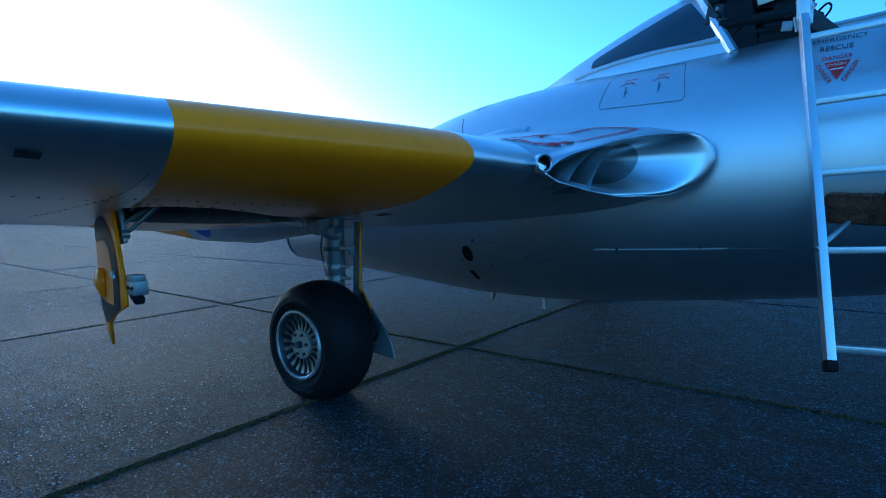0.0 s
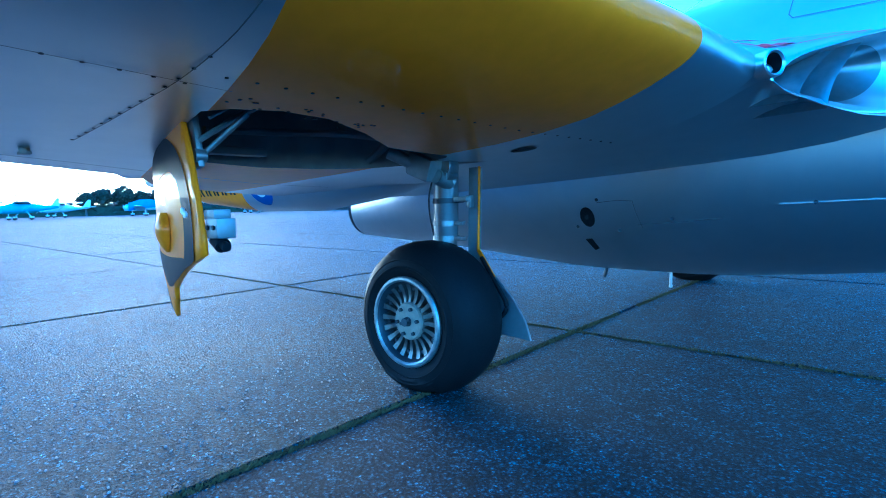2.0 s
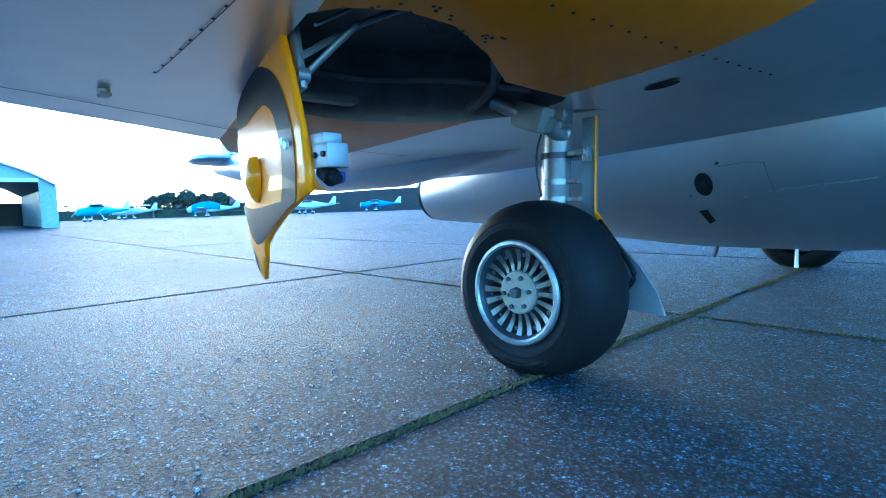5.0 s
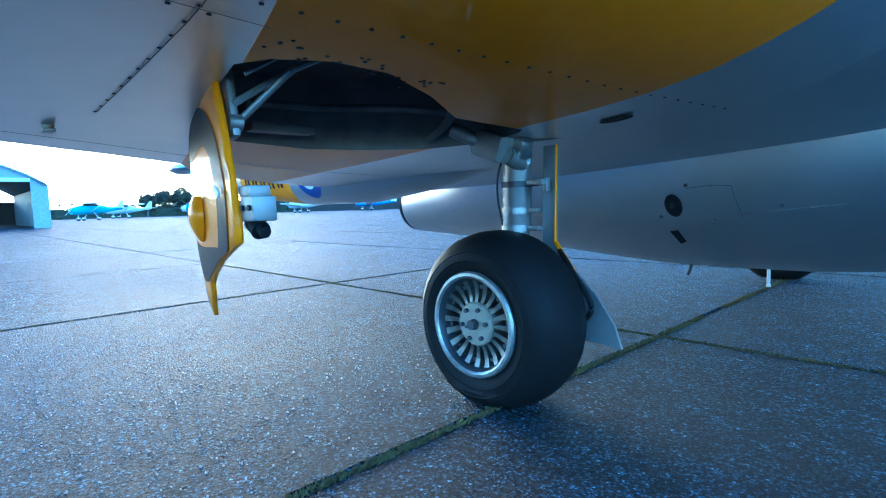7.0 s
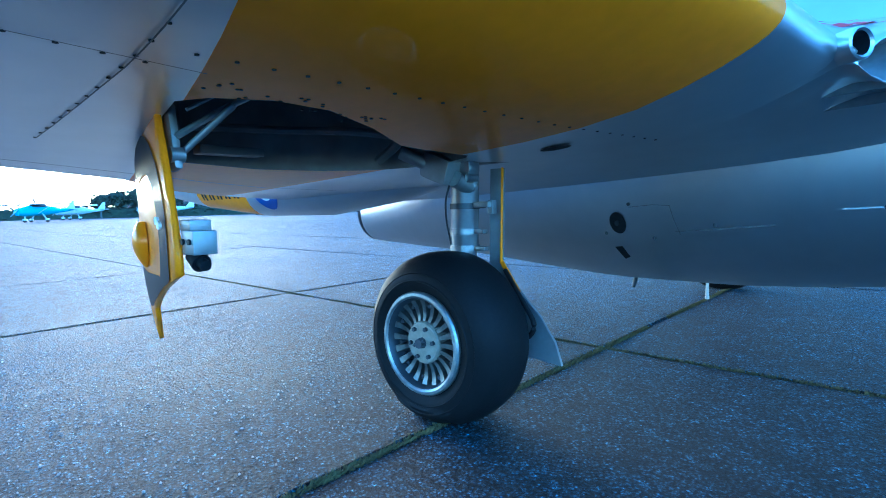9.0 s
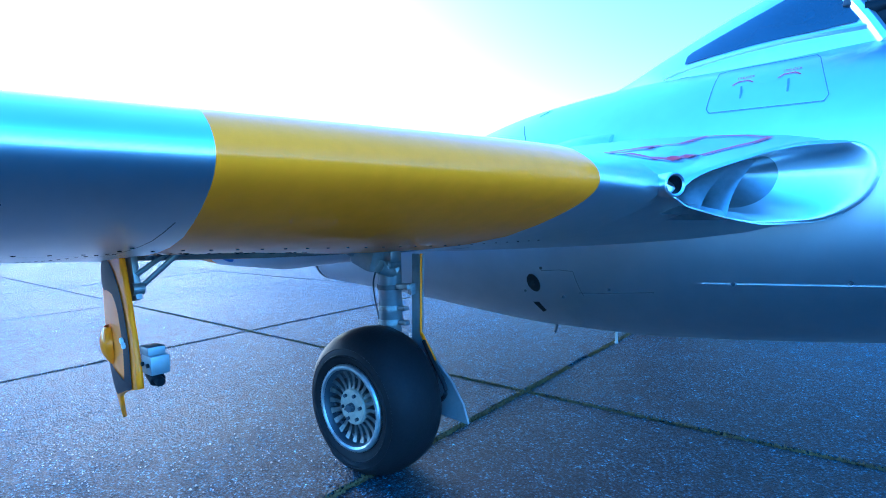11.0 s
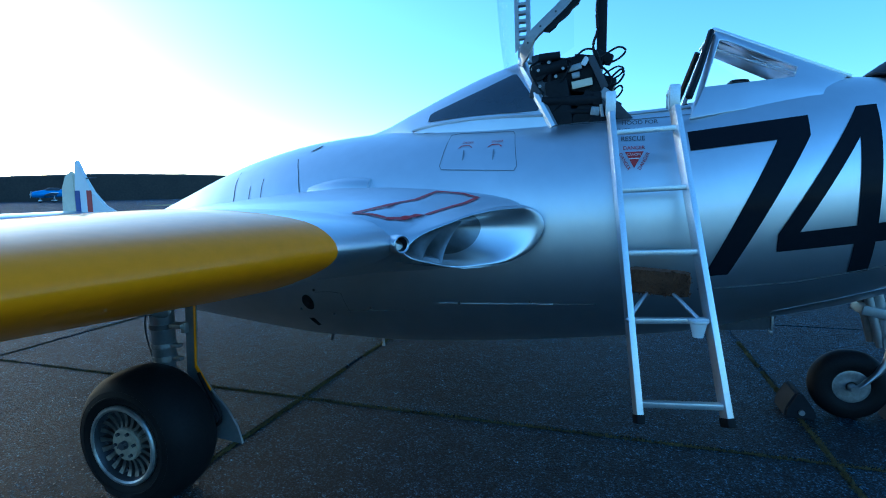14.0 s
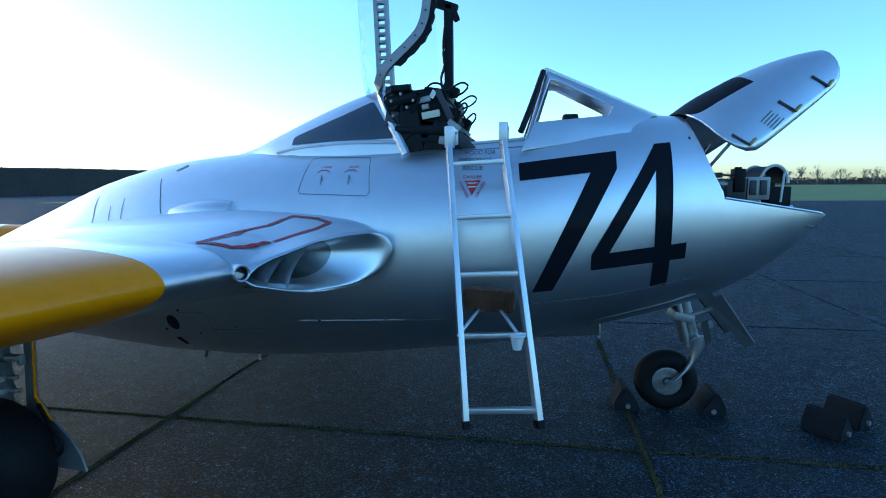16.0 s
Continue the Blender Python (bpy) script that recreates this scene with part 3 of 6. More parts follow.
box(bm, (2.60, C, 1.72), (0.25, 0.66, 0.22), None, 0.03)
for k in range(5):
    rod(bm, (2.48, C - 0.26 + 0.13 * k, 1.72), (2.465, C - 0.26 + 0.13 * k, 1.72), 0.045, seg=18)
jpart("instrument_panel", bm, BLACKKIT, "black instrument panel with round dials")
bm = bmesh.new()
box(bm, (2.06, C, 1.25), (0.72, 0.78, 0.04))
box(bm, (1.72, C, 1.5), (0.03, 0.66, 0.54))
for s in (-1, 1):
    box(bm, (2.06, C + s * 0.37, 1.5), (0.72, 0.03, 0.5))
jpart("cockpit_tub", bm, BLACKKIT, "black cockpit tub")

# ejection seats
def seat_piece(name, shapes, mat, label, seat):
    bm = bmesh.new()
    for s in shapes:
        if s[0] == "box":
            box(bm, s[1], s[2], Matrix.Rotation(radians(s[3]), 3, "Y"), 0.006 if min(s[2]) < 0.03 else 0.014)
        elif s[0] == "rod":
            rod(bm, s[1], s[2], s[3])
        else:
            tube(bm, s[1], s[2], 7)
    return jpart(name, bm, mat, label, seat)


for n_seat, y in enumerate((C - 0.24, C + 0.26)):
    bm = bmesh.new()
    box(bm, (1.88, y, 1.45), (0.46, 0.40, 0.14), None, 0.03)
    box(bm, (1.74, y, 1.70), (0.14, 0.38, 0.62), Matrix.Rotation(radians(-8), 3, "Y"), 0.03)
    seat = jpart("ejection_seat", bm, BLACKKIT, "black ejection seat with straps and plates")
    f = y - 0.17
    seat_piece("seat_headbox", [("box", (1.70, y, 2.04), (0.28, 0.31, 0.17), -6), ("box", (1.63, y + 0.03, 2.135), (0.12, 0.22, 0.06), 0), ("box", (1.86, y - 0.02, 2.035), (0.16, 0.26, 0.21), 10)], BLACKKIT, "black headbox", seat)
    seat_piece("drogue_gun", [("rod", (1.58, f, 2.05), (1.76, f, 2.09), 0.034), ("rod", (1.60, f, 2.135), (1.72, f, 2.14), 0.024), ("rod", (1.66, f, 1.98), (1.66, f, 2.14), 0.014), ("rod", (1.60, f - 0.02, 2.05), (1.60, f + 0.05, 2.05), 0.045)], BLACKKIT, "black drogue gun barrels", seat)
    seat_piece("time_release", [("box", (1.60, f + 0.02, 1.955), (0.10, 0.05, 0.10), 12), ("rod", (1.60, f - 0.02, 1.96), (1.60, f, 1.96), 0.03), ("rod", (1.70, f - 0.01, 1.95), (1.70, f, 1.95), 0.022), ("box", (1.66, f, 1.905), (0.05, 0.03, 0.05), -15)], DARKMET, "dark time release unit", seat)
    seat_piece("side_tube", [("rod", (1.62, f, 1.885), (1.95, f - 0.01, 1.88), 0.03), ("rod", (1.64, f, 1.83), (1.90, f, 1.815), 0.018), ("box", (1.93, f, 1.885), (0.05, 0.07, 0.075), 0)], BLACKKIT, "", seat)
    seat_piece("seat_pack", [("box", (1.92, y, 1.80), (0.22, 0.36, 0.22), 25), ("box", (2.00, y - 0.02, 1.72), (0.24, 0.34, 0.14), 38), ("box", (1.95, y - 0.1, 1.94), (0.12, 0.12, 0.16), 22)], BLACKKIT, "bulky black parachute pack", seat)
    for dy in (-0.155, 0.155):
        seat_piece("seat_rail", [("box", (1.62, y + dy, 1.85), (0.05, 0.03, 0.62), -8)], DARKMET, "", seat)
    seat_piece("seat_plate", [("box", (1.845, f - 0.008, 1.975), (0.115, 0.006, 0.042), -9)], CREAM, "cream data plate", seat)
    seat_piece("seat_plate", [("box", (1.80, f - 0.008, 2.065), (0.085, 0.006, 0.036), -12)], ALLOY, "pale metal label", seat)
    seat_piece("seat_plate", [("box", (1.81, f - 0.008, 2.022), (0.045, 0.006, 0.034), -9)], ALLOY, "pale metal label", seat)
    seat_piece("harness_strap", [("box", (2.02, f - 0.008, 1.83), (0.07, 0.02, 0.24), -42), ("box", (1.93, f - 0.005, 2.03), (0.04, 0.02, 0.2), -25)], DARKMET, "dark webbing harness", seat)
    seat_piece("strap_buckle", [("box", (1.985, f - 0.022, 1.895), (0.09, 0.012, 0.06), 38)], SILVER_DULL, "grey metal strap buckle", seat)
    seat_piece("strap_buckle", [("box", (1.92, f - 0.02, 1.815), (0.05, 0.012, 0.05), 8), ("rod", (1.95, f - 0.02, 1.85), (1.96, f - 0.02, 1.78), 0.01)], ALLOY, "bright metal fitting", seat)
    seat_piece("warning_tag", [("box", (1.86, f - 0.012, 2.095), (0.03, 0.006, 0.05), 30)], WHITEP, "small white tag", seat)
    for pts in ([(1.93, f, 2.10), (2.03, f - 0.01, 2.155), (2.075, f - 0.01, 2.135), (2.04, f - 0.01, 2.095), (1.97, f, 2.07)], [(1.99, f, 1.985), (2.05, f - 0.01, 2.035), (2.07, f - 0.01, 2.01), (2.04, f - 0.01, 1.965), (2.0, f, 1.955)], [(1.93, f, 2.07), (1.97, f - 0.01, 2.04), (2.0, f - 0.01, 1.99), (1.99, f, 1.94)],
                [(1.60, f, 2.12), (1.55, f - 0.01, 2.08), (1.58, f - 0.02, 2.0), (1.63, f - 0.02, 1.93)], [(1.72, f - 0.01, 2.12), (1.78, f - 0.02, 2.10), (1.75, f - 0.02, 2.02), (1.70, f - 0.01, 1.96)], [(1.80, f, 2.12), (1.86, f - 0.01, 2.16), (1.92, f - 0.01, 2.14), (1.95, f, 2.05)], [(1.70, f - 0.01, 1.93), (1.76, f - 0.02, 1.90), (1.70, f - 0.02, 1.84), (1.66, f, 1.78)]):
        seat_piece("seat_hose", [("tube", pts, 0.006)], BLACKKIT, "looped black hose", seat)
    for k, (x, z) in enumerate(((1.60, 2.06), (1.66, 2.10), (1.70, 2.02), (1.61, 1.97), (1.74, 2.06))):
        seat_piece("seat_bolt", [("rod", (x, f - 0.035, z), (x, f - 0.03, z), 0.009)], ALLOY, "", seat)

# open hood: its side rails, bow and perspex, hinged at the arch
HOODPIN = Vector((1.46, C, 2.14))
hood_turn = Matrix.Translation(HOODPIN) @ Matrix.Rotation(radians(-93), 4, "Y") @ Matrix.Translation(-HOODPIN)


def hood_point(u, a):
    base, topx = 1.70 + u * 0.72, 1.45 + u * 1.08
    v = max(0, math.sin(a)) ** 0.8
    x = base + (topx - base) * v
    c = math.cos(a)
    w = 0.45 - 0.0 * u
    zb = 1.85 - 0.02 * u
    zt = 2.20 + 0.10 * math.sin(math.pi * (0.25 + 0.5 * u))
    return hood_turn @ Vector((x, C - w * math.copysign(abs(c) ** 0.75, c) * (1 - 0.2 * v), zb + (zt - zb) * v))


bm = loft([[hood_point(k / 10, math.pi * j / 24) for j in range(25)] for k in range(11)], False, False)
hood = jpart("canopy_perspex", bm, GLASS, "clear canopy perspex swung up and back")
hood.visible_shadow = False
for s in (0,):
    bm = bmesh.new()
    corner = [(1.475, 0.20, 2.16), (1.485, 0.34, 2.14), (1.512, 0.42, 2.15), (1.558, 0.45, 2.24), (1.649, 0.45, 2.325), (1.735, 0.45, 2.40), (1.795, 0.45, 2.47), (1.825, 0.45, 2.55), (1.84, 0.45, 2.65), (1.862, 0.445, 2.9), (1.88, 0.44, 3.15)]
    pts = [Vector((curve_at([(i, p[0]) for i, p in enumerate(corner)], u), C + (-1 if s == 0 else 1) * curve_at([(i, p[1]) for i, p in enumerate(corner)], u), curve_at([(i, p[2]) for i, p in enumerate(corner)], u))) for u in np.linspace(0, len(corner) - 1, 34)]
    rings = []
    for i, p in enumerate(pts):
        d = (pts[min(i + 1, len(pts) - 1)] - pts[max(i - 1, 0)]).normalized()
        side = Vector((0, 1, 0))
        up = d.cross(side).normalized()
        rings.append([p + side * 0.02 + up * 0.026, p - side * 0.02 + up * 0.026, p - side * 0.02 - up * 0.026, p + side * 0.02 - up * 0.026])
    loft(rings, True, True, bm)
    jpart("canopy_rail", bm, SILVER_DULL, "worn silver canopy rail with screws")
    for i, p in enumerate(pts[9:-1:3]):
        bm = bmesh.new()
        rod(bm, p + Vector((0, -0.021 if s == 0 else 0.021, 0)), p + Vector((0, -0.024 if s == 0 else 0.024, 0)), 0.006, seg=8)
        jpart("rail_screw", bm, DARKMET)
    bm = bmesh.new()
    rings = []
    for i, p in enumerate(pts[12:]):
        j = 0.006 * math.sin(i * 2.3)
        rings.append([p + Vector((0.012, 0.03, -0.02)), p + Vector((0.012, -0.01, -0.02)), p + Vector((0.048 + j, -0.01, -0.03)), p + Vector((0.048 + j, 0.02, -0.03))])
    loft(rings, True, True, bm)
    jpart("canopy_seal", bm, BLACKKIT, "black canopy seal")
bm = bmesh.new()
tube(bm, [hood_point(1, a) for a in np.linspace(0.05, math.pi - 0.05, 15)], 0.022, 8)
jpart("canopy_bow", bm, SILVER_DULL)
bm = bmesh.new()
for k in range(18):
    # strip built of cells, every other one pierced
    z0, z1 = 2.2 + 0.052 * k, 2.2 + 0.052 * (k + 1)
    for side in (-1, 1):
        box(bm, (1.46 - 0.03 * (k / 18) + side * 0.036, C, (z0 + z1) / 2), (0.024, 0.05, z1 - z0))
    box(bm, (1.46 - 0.03 * (k / 18), C, z0 + 0.008), (0.05, 0.05, 0.018))
jpart("canopy_spine", bm, SILVER_DULL, "pierced metal strip along the canopy top")
bm = bmesh.new()
box(bm, (1.945, C - 0.32, 2.37), (0.055, 0.05, 0.56), None, 0.01)
box(bm, (1.93, C - 0.32, 2.635), (0.15, 0.05, 0.055), Matrix.Rotation(radians(20), 3, "Y"), 0.014)
box(bm, (1.985, C - 0.32, 2.58), (0.04, 0.045, 0.08), Matrix.Rotation(radians(-20), 3, "Y"), 0.014)
box(bm, (1.955, C - 0.32, 2.13), (0.11, 0.07, 0.06), Matrix.Rotation(radians(25), 3, "Y"), 0.015)
tube(bm, [(1.925, C - 0.35, 2.5), (1.915, C - 0.355, 2.38), (1.92, C - 0.355, 2.27), (1.90, C - 0.35, 2.2), (1.91, C - 0.35, 2.12)], 0.008, 6)
jpart("canopy_stay", bm, BLACKKIT, "black upright canopy stay with a cable")
for s in (-1, 1):
    bm = bmesh.new()
    tube(bm, [pod_point(x, math.pi / 2 - s * math.pi * 0.145, 0.002) for x in np.linspace(1.70, 2.42, 8)], 0.014, 8)
    jpart("cockpit_sill", bm, SILVER, "rounded cockpit sill")


# ---------------- wing ----------------
TOP = [(0.0, 0.0), (0.012, 0.056), (0.035, 0.097), (0.08, 0.126), (0.14, 0.144), (0.24, 0.157), (0.35, 0.155), (0.5, 0.12), (0.65, 0.045), (0.8, -0.07), (0.92, -0.19), (1.0, -0.30)]
LOW = [(0.0, 0.0), (0.012, -0.045), (0.035, -0.085), (0.08, -0.135), (0.14, -0.18), (0.24, -0.215), (0.35, -0.235), (0.5, -0.26), (0.65, -0.28), (0.8, -0.298), (0.92, -0.312), (1.0, -0.318)]
PLAN = [(-3.9, 0.38, -0.45, 1.30), (-2.4, 0.63, -0.70, 1.225), (-1.45, 0.80, -0.98, 1.185), (-0.85, 0.895, -1.22, 1.18), (0.05, 1.05, -1.60, 1.165), (0.46, 1.105, -1.78, 1.150), (1.3, 1.30, -1.95, 1.14)]


def wing_row(y):
    t = np.array(PLAN)
    return tuple(float(np.interp(y, t[:, 0], t[:, k])) for k in (1, 2, 3))


def wing_z(x, y, upper):
    le, te, z = wing_row(y)
    u = min(max((le - x) / (le - te), 0), 1)
    k = (le - te) / 2.75
    table = TOP if upper else LOW
    v = table[2][1] * math.sqrt(u / 0.035) if u < 0.035 else curve_at(table, u)
    return z + v * min(1, k * 1.05)


CH = [0, 0.0008, 0.003, 0.0065, 0.012, 0.02, 0.032, 0.05, 0.078, 0.12, 0.18, 0.25, 0.33, 0.42, 0.52, 0.62, 0.72, 0.82, 0.91, 1.0]


def wing_ring(y):
    """A chordwise ring; those at the painted band's outer edge slant inwards towards the rear."""
    slant = float(np.interp(y, [-1.5, -0.98, -0.4], [0, 0.45, 0]))
    le, te, z = wing_row(y)
    up = [Vector((le + (te - le) * u, y + slant * u, wing_z(le + (te - le) * u, y + slant * u, True))) for u in CH]
    lo = [Vector((le + (te - le) * u, y + slant * u, wing_z(le + (te - le) * u, y + slant * u, False))) for u in CH]
    return up[::-1] + lo[1:]


BAND = (-0.98, 0.07)
ys = [0.46, 0.35, 0.2, 0.07, -0.1, -0.25, -0.4, -0.55, -0.7, -0.84, -0.98, -1.15, -1.45, -1.9, -2.4, -3.2, -3.8, -3.9]
bm = loft([wing_ring(y) for y in ys], True, True, mat=lambda i, j: 1 if BAND[0] < (ys[i] + ys[i + 1]) / 2 < BAND[1] else 0)
wing = jpart("wing", bm, [SILVER, YELLOW, WELL], "silver wing with a broad yellow band")
WELLPOLY = [(0.15, -0.835), (0.22, -0.79), (0.285, -0.69), (0.30, -0.56), (0.235, -0.38), (0.13, -0.19), (0.145, 0.10), (0.11, 0.13), (-0.08, 0.17), (-0.28, 0.05), (-0.42, -0.12), (-0.53, -0.3), (-0.56, -0.55), (-0.42, -0.725), (-0.2, -0.775)]
bm = bmesh.new()
plate(bm, [(x, y, 0.6) for x, y in WELLPOLY], (0, 0, 0.56))
cut = jpart("well_cutter", bm, WELL)
cut.data.materials.clear()
for m in (SILVER, YELLOW, WELL):
    cut.data.materials.append(m)
cut.data.polygons.foreach_set("material_index", [2] * len(cut.data.polygons))
carve(wing, cut)
bm = bmesh.new()
tube(bm, [(-0.35, -0.6, 1.02), (-0.4, -0.3, 1.04), (-0.2, -0.05, 1.03), (0.0, 0.1, 0.98)], 0.014)
jpart("well_pipe", bm, WELL, "dark pipe inside the wheel well")
bm = bmesh.new()
tube(bm, [(0.02, -0.1, 1.05), (-0.1, 0.02, 1.0), (-0.2, 0.0, 0.93)], 0.018)
jpart("well_pipe", bm, WELL, "dark pipe inside the wheel well")
bm = bmesh.new()
box(bm, (-0.42, -0.45, 0.96), (0.06, 0.22, 0.03), None, 0.008)
jpart("well_bracket", bm, WELL, "dark bracket inside the wheel well")
bm = bmesh.new()
tube(bm, [(0.05, -0.80, 0.93), (0.06, -0.66, 1.02), (0.07, -0.5, 1.10)], 0.008)
tube(bm, [(0.12, -0.80, 0.98), (0.10, -0.6, 1.10)], 0.004)
jpart("door_ram", bm, SILVER_DULL, "small steel door ram")

# wing root with the air intake
ZU = [(0.50, 1.125), (0.535, 1.16), (0.6, 1.195), (0.69, 1.225), (0.8, 1.262), (0.94, 1.287), (1.045, 1.290), (1.09, 1.277), (1.118, 1.257), (1.138, 1.230), (1.148, 1.205), (1.152, 1.192)]
ZL = [(0.50, 1.115), (0.535, 1.085), (0.6, 1.06), (0.69, 1.03), (0.8, 1.01), (0.94, 1.012), (1.045, 1.042), (1.09, 1.075), (1.118, 1.108), (1.138, 1.145), (1.148, 1.172), (1.152, 1.188)]


def lip_x(y):
    return 1.135 + (y - 0.49) * 0.80


def root_ring(y):
    zu, zl, xl = curve_at(ZU, y), curve_at(ZL, y), lip_x(y)
    f = min(1, max(0, (y - 0.46) / 0.7))
    te = wing_row(min(y, 1.2))[1]
    up, lo = [], []
    for u in CH[1:]:
        x = xl + (te - xl) * u
        crown = curve_at([(-2.0, 0.84), (-1.4, 1.02), (-0.6, 1.27), (0.1, 1.37), (0.6, 1.405), (1.1, 1.385), (1.4, 1.355), (1.7, 1.30)], x)
        base = curve_at([(-2.0, 0.80), (-1.0, 0.82), (0.0, 0.86), (0.7, 0.90), (1.1, 0.935), (1.4, 0.99), (1.7, 1.10)], x)
        zt = (1 - f) * wing_z(min(x, 1.1), 0.46, True) + f * crown
        zb = (1 - f) * wing_z(min(x, 1.1), 0.46, False) + f * base
        w = 1 - math.exp(-(xl - x) / 0.07)
        up.append(Vector((x, y, zu + 0.012 + (zt - zu - 0.012) * w)))
        lo.append(Vector((x, y, zl - 0.012 + (zb - zl + 0.012) * w)))
    g = min(1, max(0, (1.152 - y) / 0.1))
    tip_u, tip_l = Vector((xl + 0.004 * g, y, zu + 0.008)), Vector((xl - 0.014 * g, y, zl - 0.008))
    return up[::-1] + [tip_u] + [tip_l] + lo


yr = [0.50, 0.515, 0.535, 0.56, 0.6, 0.65, 0.7, 0.76, 0.82, 0.88, 0.94, 0.985, 1.02, 1.05, 1.075, 1.095, 1.112, 1.125, 1.136, 1.144, 1.149, 1.152]
NU = len(CH) - 1


rows = [root_ring(y) for y in yr]
bm = loft([r[NU + 1:] + r[:NU + 1] for r in rows], False, False)
root = jpart("wing_root", bm, SILVER, "silver wing root fairing with an oval air intake")


# the intake's rolled lip, bowl and duct
def root_skin(x, y):
    """Upper and lower height of the wing root's skin."""
    f = min(1, max(0, (y - 0.46) / 0.7))
    crown = curve_at([(-2.0, 0.84), (-1.4, 1.02), (-0.6, 1.27), (0.1, 1.37), (0.6, 1.405), (1.1, 1.385), (1.4, 1.355), (1.7, 1.30)], x)
    base = curve_at([(-2.0, 0.80), (-1.0, 0.82), (0.0, 0.86), (0.7, 0.90), (1.1, 0.935), (1.4, 0.99), (1.7, 1.10)], x)
    zu, zl = curve_at(ZU, y) + 0.012, curve_at(ZL, y) - 0.012
    w = 1 - math.exp(-max(0, lip_x(y) - x) / 0.07)
    zt = (1 - f) * wing_z(min(x, 1.1), 0.46, True) + f * crown
    zb = (1 - f) * wing_z(min(x, 1.1), 0.46, False) + f * base
    return zu + (zt - zu) * w, zl + (zb - zl) * w


def duct_ring(back, squeeze, shrink, lift=0.0):
    pts = []
    for upper in (True, False):
        for y in (yr if upper else yr[::-1]):
            zu, zl = curve_at(ZU, y), curve_at(ZL, y)
            zm = (zu + zl) / 2
            yy = 0.50 + (y - 0.50) * (1 - squeeze)
            narrow = min(0.88, shrink + 5.0 * max(0, back) * max(0, (1.0 - yy) / 0.5))
            z = zm + ((zu if upper else zl) - zm) * (1 - narrow) + (0.008 if upper else -0.008) * (1 - narrow)
            swell = back if back > 0 else back * (0.2 + 0.8 * min(1, max(0, (y - 0.80) / 0.28)))
            x = lip_x(yy) + (0.004 if upper else -0.014) * min(1, (1.152 - y) / 0.1) - swell
            yy += 0.012 * min(1, shrink * 8)
            if back > 0:
                hi, lo = root_skin(x, yy)
                z = min(max(z, lo + 0.012), hi - 0.012) if hi - lo > 0.03 else (hi + lo) / 2
            pts.append(Vector((x, yy, z)))
    return pts


STEPS = [(0.0, 0.0, 0.0), (-0.018, 0.010, 0.015), (-0.034, 0.028, 0.03), (-0.045, 0.055, 0.05), (-0.050, 0.085, 0.075), (-0.048, 0.12, 0.10), (-0.036, 0.155, 0.125), (-0.012, 0.19, 0.145), (0.025, 0.225, 0.16), (0.075, 0.26, 0.17), (0.13, 0.295, 0.18), (0.20, 0.33, 0.19), (0.29, 0.36, 0.20), (0.40, 0.39, 0.21), (0.56, 0.42, 0.22), (0.8, 0.45, 0.24)]
n_lip = len(yr)


# the duct's inner shade is put into the colour: deeper rings are darker
def duct_shade(i, j):
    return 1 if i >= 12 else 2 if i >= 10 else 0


bm = loft([duct_ring(*s) for s in STEPS], True, False, None, duct_shade)
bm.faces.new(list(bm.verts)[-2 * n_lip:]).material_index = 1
jpart("intake_duct", bm, [SILVER, material("duct_deep_shade", (0.03, 0.033, 0.038), 0.5, 0.4, 0.3, 30, 5), material("duct_half_shade", (0.30, 0.305, 0.31), 0.36, 0.95, 0.15, 30, 5)], "rolled silver intake lip, its duct shaded by darker colour with depth")
# join to the outer wing, and run into the pod
# leading-edge cuff between wing and intake
bm = bmesh.new()
a = [p for p in wing_ring(0.46)]
r50 = root_ring(0.50)
up50 = r50[:NU] + [(r50[NU] + r50[NU + 1]) / 2] + r50[-NU:]
loft([a, up50], False, False, bm)
jpart("wing_cuff", bm, SILVER)
inb = [root_ring(1.152)]
bm = bmesh.new()
r19 = inb[0]
up19 = r19[:NU] + [(r19[NU] + r19[NU + 1]) / 2] + r19[-NU:]
far19 = [Vector((p.x - (0.12 if k in range(NU - 6, NU + 7) else 0), 1.45, p.z)) for k, p in enumerate(up19)]
loft([up19, far19], False, False, bm)
jpart("wing_fillet", bm, SILVER)
VANE = material("dulled_vane", (0.42, 0.43, 0.44), 0.35, 0.9, 0.2, 40, 6)
for y in (0.635, 0.72):
    bm = bmesh.new()
    zu, zl, xl = curve_at(ZU, y) - 0.002, curve_at(ZL, y) + 0.002, lip_x(y)
    rings = []
    for k in range(9):
        z = zl + (zu - zl) * k / 8
        bow = 0.02 * math.sin(math.pi * k / 8)
        lean = 0.095 * (k / 8 - 0.5)
        xf = xl - 0.02 - bow + lean * 0.8
        rings.append([Vector((xf, y + lean, z)), Vector((xf - 0.03, y + lean + 0.012, z)), Vector((xf - 0.32, y + lean + 0.10, z)), Vector((xf - 0.32, y + lean + 0.094, z)), Vector((xf - 0.03, y + lean - 0.002, z))])
    loft(rings, True, True, bm)
    jpart("intake_vane", bm, VANE, "curved metal intake vane")
bm = bmesh.new()
rings = []
axis, across, mouth = Vector((0.84, -0.54, 0)), Vector((0.54, 0.84, 0)), Vector((1.16, 0.452, 1.150))
for d, r in ((-0.14, 0.03), (-0.07, 0.041), (-0.03, 0.043), (-0.012, 0.042), (-0.008, 0.037), (-0.014, 0.031), (-0.09, 0.029)):
    rings.append([mouth + axis * d + across * (r * math.cos(2 * math.pi * k / 24)) + Vector((0, 0, r * math.sin(2 * math.pi * k / 24))) for k in range(24)])
